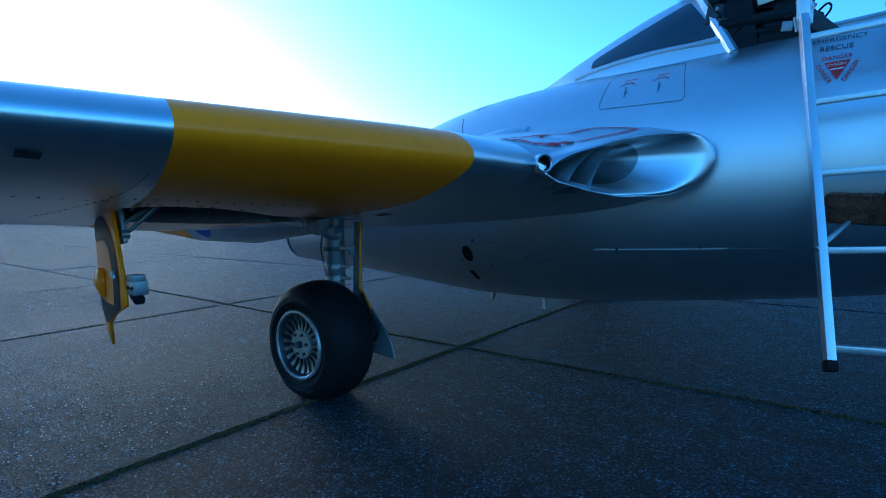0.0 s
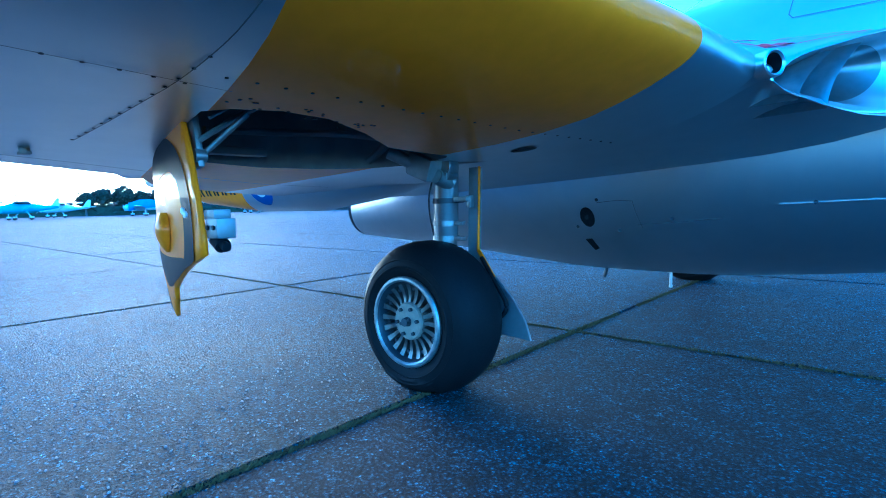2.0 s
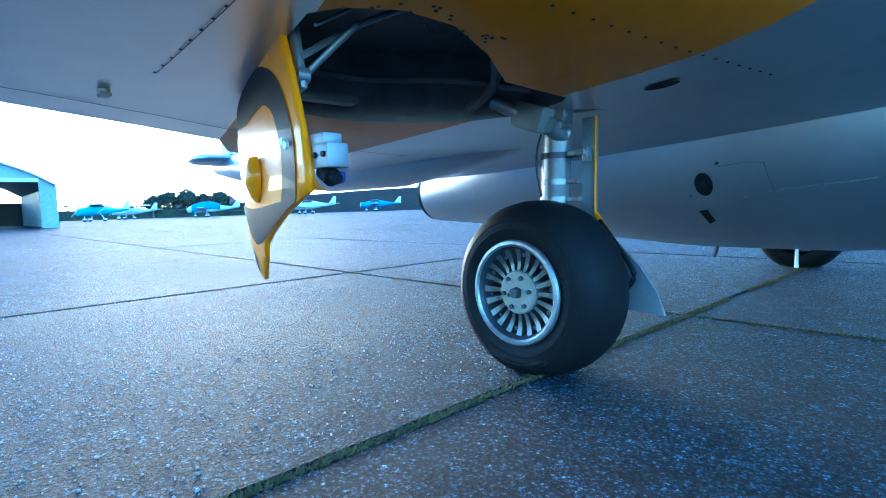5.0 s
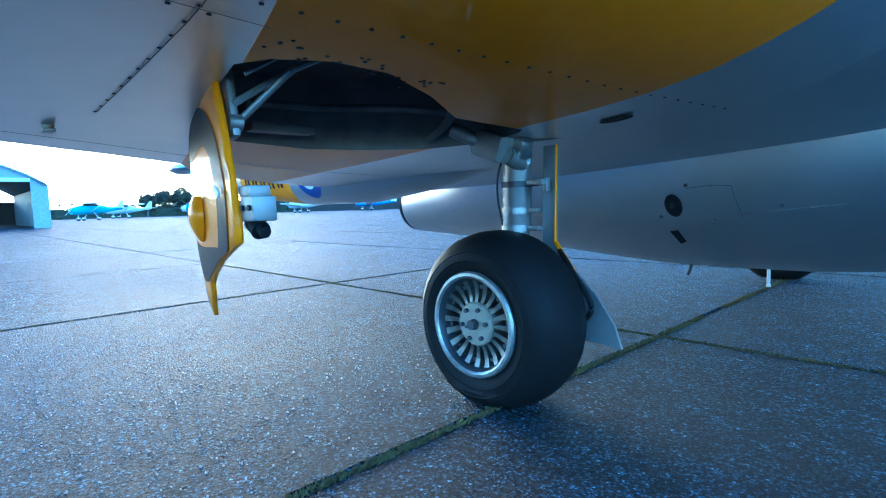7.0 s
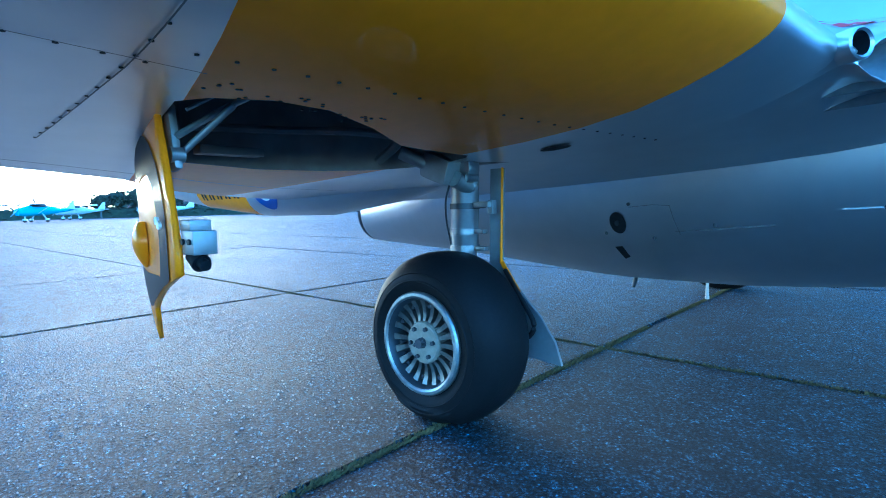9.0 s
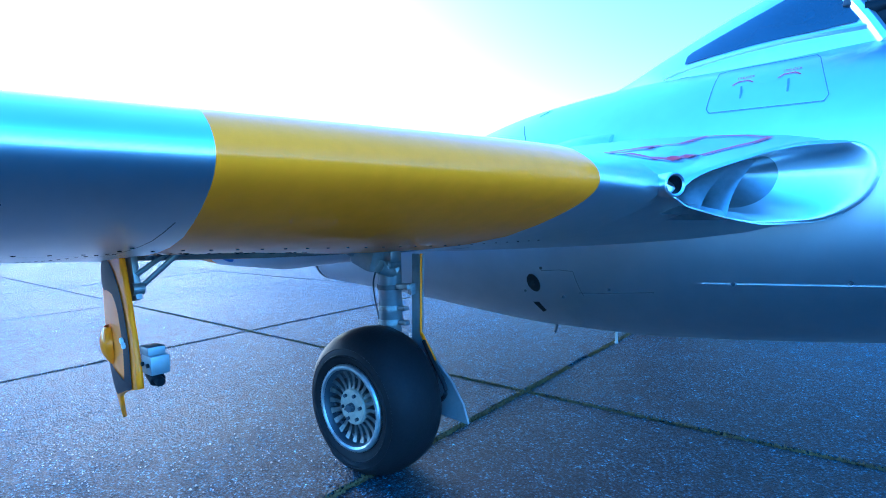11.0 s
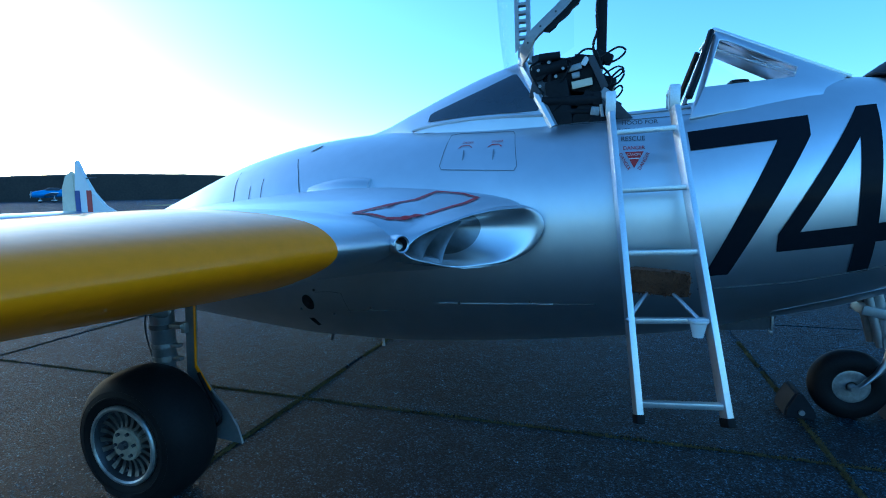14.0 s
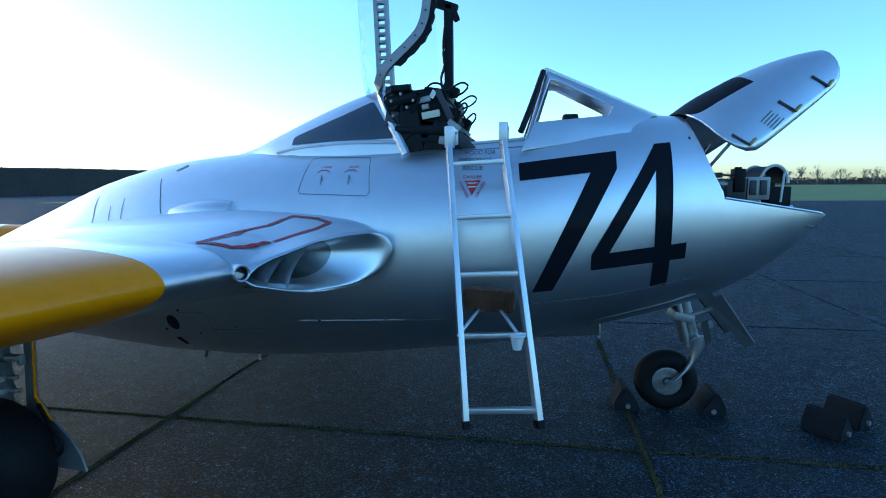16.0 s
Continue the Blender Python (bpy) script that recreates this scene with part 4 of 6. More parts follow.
loft(rings, True, True, bm, lambda i, j: 1 if i >= 5 else 0)
jpart("camera_gun_port", bm, [SILVER, BLACKKIT], "round dark port beside the intake")


def root_top(x, y, off=0.004):
    f = min(1, max(0, (y - 0.46) / 0.7))
    crown = curve_at([(-2.0, 0.84), (-1.4, 1.02), (-0.6, 1.27), (0.1, 1.37), (0.6, 1.405), (1.1, 1.385), (1.4, 1.355), (1.7, 1.30)], x)
    z = (1 - f) * wing_z(min(x, 1.1), 0.46, True) + f * crown
    if y > 0.5:
        zu, xl = curve_at(ZU, y), lip_x(y)
        w = 1 - math.exp(-max(0, xl - x) / 0.07)
        z = zu + 0.012 + (z - zu - 0.012) * w
    return Vector((x, y, z + off + 0.005))


verts, polys = [], []
for skin in (root, bpy.data.objects["wing_cuff"], bpy.data.objects["wing_fillet"], bpy.data.objects["intake_duct"]):
    start = len(verts)
    verts += [v.co + jet_origin for v in skin.data.vertices]
    for f in skin.data.polygons:
        if len(f.vertices) == 4:
            a, b, c, d = (start + k for k in f.vertices)
            polys += [(a, b, c), (a, c, d), (a, b, d), (b, c, d)]
root_tree = BVHTree.FromPolygons(verts, polys)


def on_root(x, y):
    hit = root_tree.ray_cast(Vector((x, y, 3)), Vector((0, 0, -1)))[0]
    return Vector((x, y, (hit.z if hit else root_top(x, y, 0).z) + 0.004))


bm = bmesh.new()
stroke(bm, [(0.89, 0.53), (1.03, 0.585), (1.30, 0.97), (1.34, 1.075), (1.25, 1.115), (1.10, 1.115), (0.89, 0.53)], 0.020, on_root, 0.009)
jpart("walkway_line", bm, RED, "dark red outline on the wing root")
bm = bmesh.new()
for x, y, r in ((0.40, 1.33, 0.10),):
    rings = []
    for k in range(9):
        u = k / 8
        w = 0.09 * math.sin(math.pi * (0.1 + 0.55 * u)) ** 0.8
        rings.append([Vector((0.18 + 0.44 * u, 1.30 + w * math.cos(math.pi * j / 12), 1.375 + 1.0 * w * math.sin(math.pi * j / 12))) for j in range(13)])
    loft(rings, False, False, bm)
    bm.faces.new([v for v in list(bm.verts)[-13:]])
jpart("scoop_blister", bm, SILVER, "small teardrop blister on the wing root")

# booms, fins and tailplane
for s in (-1, 1):
    yb = C + s * 1.19
    rows = [(-0.3, 0.08, 1.0), (-0.8, 0.16, 0.97), (-1.5, 0.20, 0.93), (-2.3, 0.20, 0.93), (-3.2, 0.17, 0.97), (-4.0, 0.13, 1.03), (-4.55, 0.08, 1.07), (-4.62, 0.02, 1.075)]
    bm = loft([[Vector((x, yb + r * math.cos(2 * math.pi * k / 28), z + r * 1.05 * math.sin(2 * math.pi * k / 28))) for k in range(28)] for x, r, z in rows], True, True, None,
              lambda i, j: 1 if i == 3 else 0)
    jpart("tail_boom", bm, [SILVER, YELLOW], "silver tail boom with a yellow band")
    bm = bmesh.new()
    out = [(-3.25, 1.06), (-3.5, 1.12), (-3.75, 1.22), (-3.92, 1.38), (-4.05, 1.60), (-4.12, 1.76), (-4.15, 1.79), (-4.18, 1.75), (-4.20, 1.4), (-4.20, 0.95), (-4.0, 0.93)]
    plate(bm, [(x, yb - 0.025, z) for x, z in out], (0, 0.05, 0))
    bmesh.ops.bevel(bm, geom=list(bm.edges), offset=0.012, segments=2, affect="EDGES")
    fin = jpart("tail_fin", bm, WHITEP, "pale tail fin")
    bm = bmesh.new()
    plate(bm, [(x, yb - 0.018, z) for x, z in ((-4.215, 0.95), (-4.215, 1.62), (-4.25, 1.66), (-4.36, 1.60), (-4.43, 1.45), (-4.45, 1.15), (-4.40, 0.95))], (0, 0.036, 0))
    bmesh.ops.bevel(bm, geom=list(bm.edges), offset=0.010, segments=2, affect="EDGES")
    jpart("rudder", bm, CREAM, "cream rudder", fin)
    bm = bmesh.new()
    rod(bm, (-4.10, yb, 1.56), (-3.86, yb, 1.575), 0.008, 0.006, 8)
    jpart("fin_probe", bm, DARKMET, "thin probe on the fin", fin)
    for x, mt, nm in ((-4.16, BLUEP, "blue"), (-3.97, RED, "red")):
        bm = bmesh.new()
        for d in (-0.029, 0.026):
            plate(bm, [(x - 0.04, yb + d, 1.05), (x + 0.04, yb + d, 1.05), (x + 0.04, yb + d, 1.42), (x - 0.04, yb + d, 1.42)], (0, 0.003, 0))
        jpart("fin_flash", bm, mt, nm + " fin flash stripe", fin)
    bm = bmesh.new()

    def boom_side(x, z, off=0.003, yb=yb, s=s):
        r = float(np.interp(x, [q[0] for q in rows[::-1]], [q[1] for q in rows[::-1]]))
        zc = float(np.interp(x, [q[0] for q in rows[::-1]], [q[2] for q in rows[::-1]]))
        d = min(abs(z - zc) / (r * 1.05), 0.99)
        return Vector((x, yb + s * (r * math.sqrt(1 - d * d) + off), z))
    for rad, mt, off, lab in ((0.165, BLUEP, 0.003, "blue roundel ring"), (0.105, WHITEP, 0.006, "white roundel ring"), (0.055, RED, 0.009, "red roundel centre")):
        bm = bmesh.new()
        decal(bm, [(-2.02 + rad * math.cos(2 * math.pi * k / 28), 0.93 + rad * math.sin(2 * math.pi * k / 28)) for k in range(28)], lambda x, z, o=off: boom_side(x, z, o), 0.03)
        jpart("roundel", bm, mt, lab)
    for k in range(5):
        x = -2.42 - 0.15 * k
        bm = bmesh.new()
        stroke(bm, [(x, 0.87), (x, 1.0)], 0.035, boom_side)
        stroke(bm, [(x - 0.06, 0.87), (x - 0.06, 1.0)], 0.03, boom_side)
        jpart("serial_bar", bm, BLACKP, "black serial lettering on the boom")
bm = bmesh.new()
rings = []
for y, w in ((0.36, 0.12), (0.38, 0.3), (0.45, 0.5), (0.7, 0.62), (C, 0.66), (2 * C - 0.7, 0.62), (2 * C - 0.45, 0.5), (2 * C - 0.38, 0.3), (2 * C - 0.36, 0.12)):
    rings.append([Vector((-4.3 + w / 2 * math.cos(2 * math.pi * k / 20), y, 1.12 + 0.055 * min(1, w * 2) * math.sin(2 * math.pi * k / 20))) for k in range(20)])
loft(rings, True, True, bm)
jpart("tailplane", bm, SILVER, "silver tailplane between the fins")
# the port wing mirrors the starboard one, plainly
bm = loft([[Vector((p.x, 2 * C - p.y, p.z)) for p in wing_ring(y)] for y in (1.2, 0.46, 0.05, -0.84, -2.4, -3.9)], True, True, mat=lambda i, j: 1 if i == 2 else 0)
jpart("port_wing", bm, [SILVER, YELLOW], "silver wing with a yellow band")


# ---------------- undercarriage ----------------
def main_wheel(side):
    """side -1: starboard, outer face towards -y."""
    def Y(y):
        return y if side < 0 else 2 * C - y
    prof = [(y * 1.12 - 0.006, r * 1.15) for y, r in [(0.03, 0.150), (0.008, 0.158), (-0.004, 0.178), (-0.0058, 0.188), (-0.0085, 0.190), (-0.0085, 0.193), (-0.006, 0.195), (-0.005, 0.203), (-0.0005, 0.2135), (-0.002, 0.2155), (0.0005, 0.2185), (0.004, 0.226), (0.026, 0.25), (0.058, 0.2655), (0.10, 0.2725), (0.15, 0.2725), (0.192, 0.2655), (0.222, 0.25), (0.246, 0.226), (0.256, 0.20), (0.254, 0.178), (0.242, 0.158), (0.22, 0.150)]]
    bm = bmesh.new()
    cz = 0.286
    seg = 64
    rings = []
    for y, r in prof:
        ring = []
        for k in range(seg):
            a = 2 * math.pi * k / seg
            z = cz + r * math.cos(a)
            yy = y
            if z < 0.004:
                z = 0.004
            elif z < 0.06 and 0.01 > y:
                yy = y - 0.008
            ring.append(Vector((r * math.sin(a), Y(yy), z)))
        rings.append(ring)
    loft(rings, True, False, bm)
    wheel = jpart("main_wheel", lathe(bmesh.new(), [(0, 0.06), (0.012, 0.06), (0.012, 0.001)], (0, Y(0.02) - (0 if side < 0 else 0.012), cz), 24), ALLOY, "spoked alloy main wheel with a worn black tyre")
    jpart("tyre", bm, RUBBER, "worn black aircraft tyre", wheel)
    bm = bmesh.new()
    lathe(bm, [(Y(0.08), 0.146), (Y(0.03), 0.148), (Y(0.010), 0.151), (Y(-0.002), 0.154), (Y(-0.012), 0.160), (Y(-0.017), 0.168), (Y(-0.016), 0.178), (Y(-0.008), 0.183), (Y(0.03), 0.176)], (0, 0, cz), 56, lambda i, j: 1 if i < 4 else 0, True)
    jpart("rim", bm, [RIM, DARKMET], "bright cast rim", wheel)
    bm = bmesh.new()
    lathe(bm, [(Y(0.058), 0.150), (Y(0.062), 0.001)], (0, 0, cz), 40)
    jpart("wheel_disc", bm, BLACKKIT, "", wheel)
    for k in range(20):
        a = 2 * math.pi * k / 20
        bm = bmesh.new()
        d = Vector((math.sin(a), 0, math.cos(a)))
        t = Vector((math.cos(a), 0, -math.sin(a)))
        c = Vector((0, 0, cz))
        rings = []
        for r, w, h in ((0.072, 0.0110, 0.016), (0.095, 0.0135, 0.022), (0.125, 0.0165, 0.020), (0.151, 0.021, 0.010)):
            p = c + d * r
            rings.append([p + t * w + Vector((0, Y(0.06), 0)), p + t * w * 0.55 + Vector((0, Y(h), 0)), p - t * w * 0.55 + Vector((0, Y(h), 0)), p - t * w + Vector((0, Y(0.06), 0))])
        loft(rings, True, True, bm)
        jpart("spoke", bm, SPOKE, "", wheel)
    for k in range(10):
        a = 2 * math.pi * (k + 0.25) / 10
        bm = bmesh.new()
        p = Vector((0.131 * math.sin(a), Y(0.05), cz + 0.131 * math.cos(a)))
        q = Vector((0.131 * math.sin(a), Y(0.022), cz + 0.131 * math.cos(a)))
        rod(bm, p, q, 0.0085, 0.0085, 6)
        jpart("rim_bolt", bm, DARKMET, "small dark rim bolt", wheel)
    bm = bmesh.new()
    lathe(bm, [(Y(0.07), 0.076), (Y(0.012), 0.076), (Y(0.005), 0.071), (Y(0.005), 0.001)], (0, 0, cz), 32)
    jpart("hub_plate", bm, HUB, "pale bolted hub cover", wheel)
    for k in range(6):
        a = 2 * math.pi * k / 6 + 0.4
        bm = bmesh.new()
        rod(bm, (0.055 * math.sin(a), Y(0.012), cz + 0.055 * math.cos(a)), (0.055 * math.sin(a), Y(-0.006), cz + 0.055 * math.cos(a)), 0.008, seg=6)
        jpart("hub_bolt", bm, DARKMET, "", wheel)
    bm = bmesh.new()
    rod(bm, (0, Y(0.02), cz), (0, Y(-0.016), cz), 0.022, 0.017, 10)
    rod(bm, (-0.026, Y(-0.010), cz - 0.01), (0.026, Y(-0.010), cz + 0.014), 0.006, seg=6)
    jpart("axle_nut", bm, DARKMET, "", wheel)
    # leg
    bm = bmesh.new()
    top, mid, bot = Vector((0.015, Y(0.24), 0.97)), Vector((-0.02, Y(0.272), 0.60)), Vector((-0.03, Y(0.29), 0.42))
    rod(bm, top, mid, 0.054, 0.052, 28)
    rod(bm, mid, bot, 0.045, 0.045, 24)
    rod(bm, bot, (0.0, Y(0.29), 0.22), 0.032, 0.03, 18)
    rod(bm, (0, Y(0.30), cz), (0, Y(0.10), cz), 0.035, 0.03, 18)
    leg = jpart("main_leg", bm, STEEL, "grey steel undercarriage leg")
    for z, dy in ((0.60, 0.272), (0.665, 0.266), (0.76, 0.258)):
        bm = bmesh.new()
        rod(bm, (-0.02 + (z - 0.6) * 0.09, Y(dy), z - 0.011), (-0.02 + (z - 0.6) * 0.09, Y(dy), z + 0.011), 0.057, 0.057, 28)
        box(bm, (0.06, Y(dy), z), (0.05, 0.03, 0.018), None, 0.004)
        jpart("leg_clamp", bm, DARKMET if z > 0.7 else ALLOY, "", leg)
    for z in (0.685, 0.62):
        bm = bmesh.new()
        c0 = Vector((-0.02, Y(0.272), z))
        for lo_a, hi_a in ((0.2, 0.5), (0.6, 1.25)):
            for k in range(4):
                a0, a1 = lo_a + (hi_a - lo_a) * k / 4, lo_a + (hi_a - lo_a) * (k + 1) / 4
                q = [c0 + Vector((0.0535 * math.cos(a), (-1 if side < 0 else 1) * 0.0535 * math.sin(a), dz)) for a, dz in ((a0, -0.008), (a1, -0.008), (a1, 0.008), (a0, 0.008))]
                bm.faces.new([bm.verts.new(p) for p in q])
        jpart("leg_label", bm, WHITEP, "small white printed band", leg)
    bm = bmesh.new()
    box(bm, (-0.04, Y(0.19), 0.90), (0.14, 0.14, 0.10), Matrix.Rotation(radians(20), 3, "Y"), 0.025)
    rod(bm, (-0.16, Y(0.08), 0.965), (0.05, Y(0.26), 0.83), 0.026)
    rod(bm, (0.03, Y(0.16), 0.86), (0.03, Y(0.24), 0.83), 0.03)
    rod(bm, (0.035, Y(0.26), 0.94), (0.20, Y(0.44), 0.955), 0.032, 0.026)
    jpart("leg_pivot", bm, SILVER_DULL, "cast pivot and side brace", leg)
    bm = bmesh.new()
    tube(bm, [(-0.03, Y(0.20), 0.84), (-0.05, Y(0.2), 0.78), (-0.07, Y(0.225), 0.70), (-0.06, Y(0.235), 0.62), (-0.05, Y(0.24), 0.52)], 0.004, 6)
    jpart("hydraulic_pipe", bm, DARKMET, "thin hydraulic pipe", leg)
    bm = bmesh.new()
    box(bm, (0.04, Y(0.225), 0.90), (0.07, 0.07, 0.06), None, 0.02)
    rod(bm, (0.05, Y(0.19), 0.865), (0.05, Y(0.25), 0.865), 0.022, 0.022, 16)
    rod(bm, (0.05, Y(0.185), 0.865), (0.05, Y(0.19), 0.865), 0.012, 0.012, 6)
    jpart("pivot_lug", bm, STEEL, "round pivot lug with its pin", leg)
    bm = bmesh.new()
    box(bm, (0.085, Y(0.262), 0.765), (0.07, 0.05, 0.022), None, 0.005)
    box(bm, (0.115, Y(0.27), 0.755), (0.022, 0.03, 0.05), None, 0.004)
    jpart("fairing_bracket", bm, ALLOY, "small bracket to the fairing door", leg)
    bm = bmesh.new()
    tube(bm, [(0.14, Y(0.31), 0.52), (0.22, Y(0.28), 0.44), (0.29, Y(0.27), 0.34), (0.24, Y(0.27), 0.28), (0.12, Y(0.28), 0.28)], 0.009, 8)
    jpart("brake_hose", bm, RUBBER, "black brake hose", leg)
    bm = bmesh.new()
    outl = [(0.045, 0.90), (0.105, 0.90), (0.117, 0.55), (0.20, 0.445), (0.29, 0.365), (0.355, 0.28), (0.385, 0.205), (0.23, 0.215), (0.10, 0.32), (0.06, 0.50)]
    pts = [(x, Y(0.355 - 0.09 * (0.9 - z)), z) for x, z in outl]
    plate(bm, pts, (0, 0.012, 0))
    fd = jpart("leg_fairing", bm, SILVER_DULL, "curved silver leg fairing door", None)
    bm = bmesh.new()
    edge = [(0.104, 0.90), (0.116, 0.55), (0.20, 0.442)]
    for (x0, z0), (x1, z1) in zip(edge, edge[1:]):
        a, b = Vector((x0, Y(0.352 - 0.09 * (0.9 - z0)), z0)), Vector((x1, Y(0.352 - 0.09 * (0.9 - z1)), z1))
        box(bm, (a + b) / 2, (0.007, 0.016, (b - a).length + 0.004), (b - a).to_track_quat("Z", "Y").to_matrix(), 0.002)
    jpart("fairing_edge", bm, YELLOW, "yellow edge strip", fd)


main_wheel(-1)
main_wheel(1)

# outer wheel door
DOOR = [(-0.06, 1.035), (0.015, 1.0), (0.07, 0.90), (0.12, 0.78), (0.155, 0.675), (0.15, 0.632), (-0.044, 0.58), (-0.18, 0.535), (-0.27, 0.50), (-0.31, 0.455), (-0.40, 0.385), (-0.45, 0.40), (-0.53, 0.52), (-0.55, 0.64), (-0.60, 0.74), (-0.62, 0.83), (-0.57, 0.91), (-0.45, 0.965), (-0.22, 1.01)]


def door_place(x, z, off=0.0):
    s = (x + 0.2) / 0.35
    return Vector((x, -0.85 - off + (0.12 - x) * 0.222 + 0.012 * s * s + (0.03 * ((0.7 - z) / 0.33) ** 2 if z < 0.7 else 0), z))


bm = bmesh.new()
decal(bm, DOOR, door_place, 0.04)
door = jpart("wheel_door", bm, YELLOW, "yellow wheel door with black curved stripes, hanging open")
sol = door.modifiers.new("thick", "SOLIDIFY")
sol.thickness, sol.offset = 0.012, 0
def on_door(x, z):
    return door_place(max(x, -0.6), z, 0.009)


bm = bmesh.new()
ribbon(bm, [(-0.60, 0.895), (-0.55, 0.925), (-0.426, 0.947), (-0.298, 0.96), (-0.222, 0.964), (-0.155, 0.954), (-0.071, 0.926), (-0.007, 0.884), (0.032, 0.838), (0.066, 0.774), (0.078, 0.729), (0.078, 0.663), (0.065, 0.615)],
       [(-0.60, 0.855), (-0.5, 0.85), (-0.413, 0.845), (-0.318, 0.856), (-0.21, 0.861), (-0.144, 0.859), (-0.073, 0.828), (-0.05, 0.796), (-0.035, 0.767), (-0.014, 0.724), (-0.018, 0.674), (-0.035, 0.625), (-0.05, 0.61)], on_door)
jpart("door_stripe", bm, BLACKP, "black curved stripe", door)
bm = bmesh.new()
ribbon(bm, [(0.065, 0.615), (0.055, 0.607), (-0.025, 0.588), (-0.125, 0.556), (-0.236, 0.522), (-0.30, 0.502), (-0.393, 0.491), (-0.46, 0.51), (-0.52, 0.56), (-0.55, 0.60)],
       [(-0.05, 0.61), (-0.06, 0.612), (-0.073, 0.612), (-0.143, 0.608), (-0.25, 0.602), (-0.32, 0.60), (-0.419, 0.60), (-0.48, 0.603), (-0.53, 0.61), (-0.55, 0.612)], on_door)
jpart("door_stripe", bm, BLACKP, "black lower stripe", door)
bm = bmesh.new()
decal(bm, [(-0.43, 0.40), (-0.46, 0.41), (-0.49, 0.47), (-0.47, 0.465), (-0.44, 0.445)], on_door, 0.04)
jpart("door_stripe", bm, BLACKP, "black tip stripe", door)
bm = bmesh.new()
rings = []
for k in range(12):
    u = k / 11
    r = 0.042 * math.sin(math.pi * (0.05 + 0.8 * u)) ** 0.8
    rings.append([door_place(-0.29 + 1.5 * r * math.cos(math.pi * j / 10), 0.615 + 0.125 * u, 0.008) + Vector((0, -0.8 * r * math.sin(math.pi * j / 10), 0)) for j in range(11)])
loft(rings, False, False, bm)
jpart("door_blister", bm, YELLOW, "yellow teardrop blister", door)
bm = bmesh.new()
for x, z in ((0.02, 0.745), (0.045, 0.735)):
    p = door_place(x, z, 0.014)
    rod(bm, p, p + Vector((0, -0.006, 0)), 0.009, seg=10)
jpart("door_stud", bm, PLANE_WHITE, "", door)
bm = bmesh.new()
box(bm, (0.18, -0.815, 0.70), (0.06, 0.05, 0.05), None, 0.004)
box(bm, (0.165, -0.815, 0.735), (0.055, 0.045, 0.024), None, 0.004)
catch = jpart("door_catch", bm, SILVER_DULL, "grey metal catch box", door)
bm = bmesh.new()
rod(bm, (0.155, -0.815, 0.672), (0.185, -0.815, 0.655), 0.02, seg=18)
rod(bm, (0.185, -0.815, 0.658), (0.205, -0.815, 0.652), 0.012, seg=12)
for dx in (-0.016, 0.016):
    rod(bm, (0.18 + dx, -0.84, 0.702), (0.18 + dx, -0.845, 0.702), 0.006, seg=10)
jpart("catch_roller", bm, BLACKKIT, "", door)
bm = bmesh.new()
box(bm, (0.03, -0.80, 0.93), (0.045, 0.02, 0.15), Matrix.Rotation(radians(-10), 3, "Y"), 0.008)
rod(bm, (0.05, -0.815, 0.89), (0.05, -0.785, 0.89), 0.018, seg=14)
rod(bm, (0.04, -0.79, 0.89), (0.13, -0.70, 1.0), 0.008)
jpart("door_hinge", bm, SILVER_DULL, "steel door hinge arm", door)

# nose gear
bm = bmesh.new()
prof = [(-0.035, 0.085), (-0.055, 0.10), (-0.068, 0.13), (-0.066, 0.16), (-0.05, 0.19), (-0.025, 0.205), (0, 0.209), (0.025, 0.205), (0.05, 0.19), (0.066, 0.16), (0.068, 0.13), (0.055, 0.10), (0.035, 0.085)]
lathe(bm, prof, (3.38, C, 0.208), 44, None, True)
nwheel = jpart("nose_wheel", lathe(bmesh.new(), [(-0.03, 0.03), (-0.05, 0.03), (-0.05, 0.001)], (3.38, C, 0.208), 20), ALLOY, "small nose wheel on a bent fork")
jpart("tyre", bm, RUBBER, "black nose tyre", nwheel)
bm = bmesh.new()
lathe(bm, [(-0.05, 0.10), (-0.052, 0.088), (-0.035, 0.08), (-0.03, 0.06), (-0.04, 0.052), (-0.045, 0.035), (-0.045, 0.001)], (3.38, C, 0.208), 36)
lathe(bm, [(0.05, 0.10), (0.052, 0.088), (0.035, 0.08), (0.03, 0.001)], (3.38, C, 0.208), 36)
jpart("rim", bm, ALLOY, "ringed alloy rim", nwheel)
bm = bmesh.new()
pth = [(3.38, 0.208, 0.030), (3.43, 0.245, 0.032), (3.50, 0.32, 0.036), (3.545, 0.40, 0.042), (3.56, 0.47, 0.045), (3.55, 0.53, 0.04)]
rings = [[Vector((x + w * math.cos(2 * math.pi * k / 12), C - 0.085 + 0.022 * math.sin(2 * math.pi * k / 12), z + w * 0.5 * math.cos(2 * math.pi * k / 12))) for k in range(12)] for x, z, w in pth]
loft(rings, True, True, bm)
rod(bm, (3.38, C - 0.11, 0.208), (3.38, C - 0.02, 0.208), 0.024)
rod(bm, (3.55, C - 0.09, 0.49), (3.55, C + 0.09, 0.49), 0.05)
fork = jpart("nose_fork", bm, STEEL, "swept steel fork")
bm = bmesh.new()
rod(bm, (3.545, C, 0.48), (3.47, C, 0.80), 0.045, 0.05, 18)
rod(bm, (3.50, C - 0.06, 0.46), (3.42, C - 0.06, 0.76), 0.022)
rod(bm, (3.50, C + 0.06, 0.46), (3.42, C + 0.06, 0.76), 0.022)
box(bm, (3.46, C, 0.66), (0.14, 0.17, 0.06), Matrix.Rotation(radians(12), 3, "Y"), 0.015)
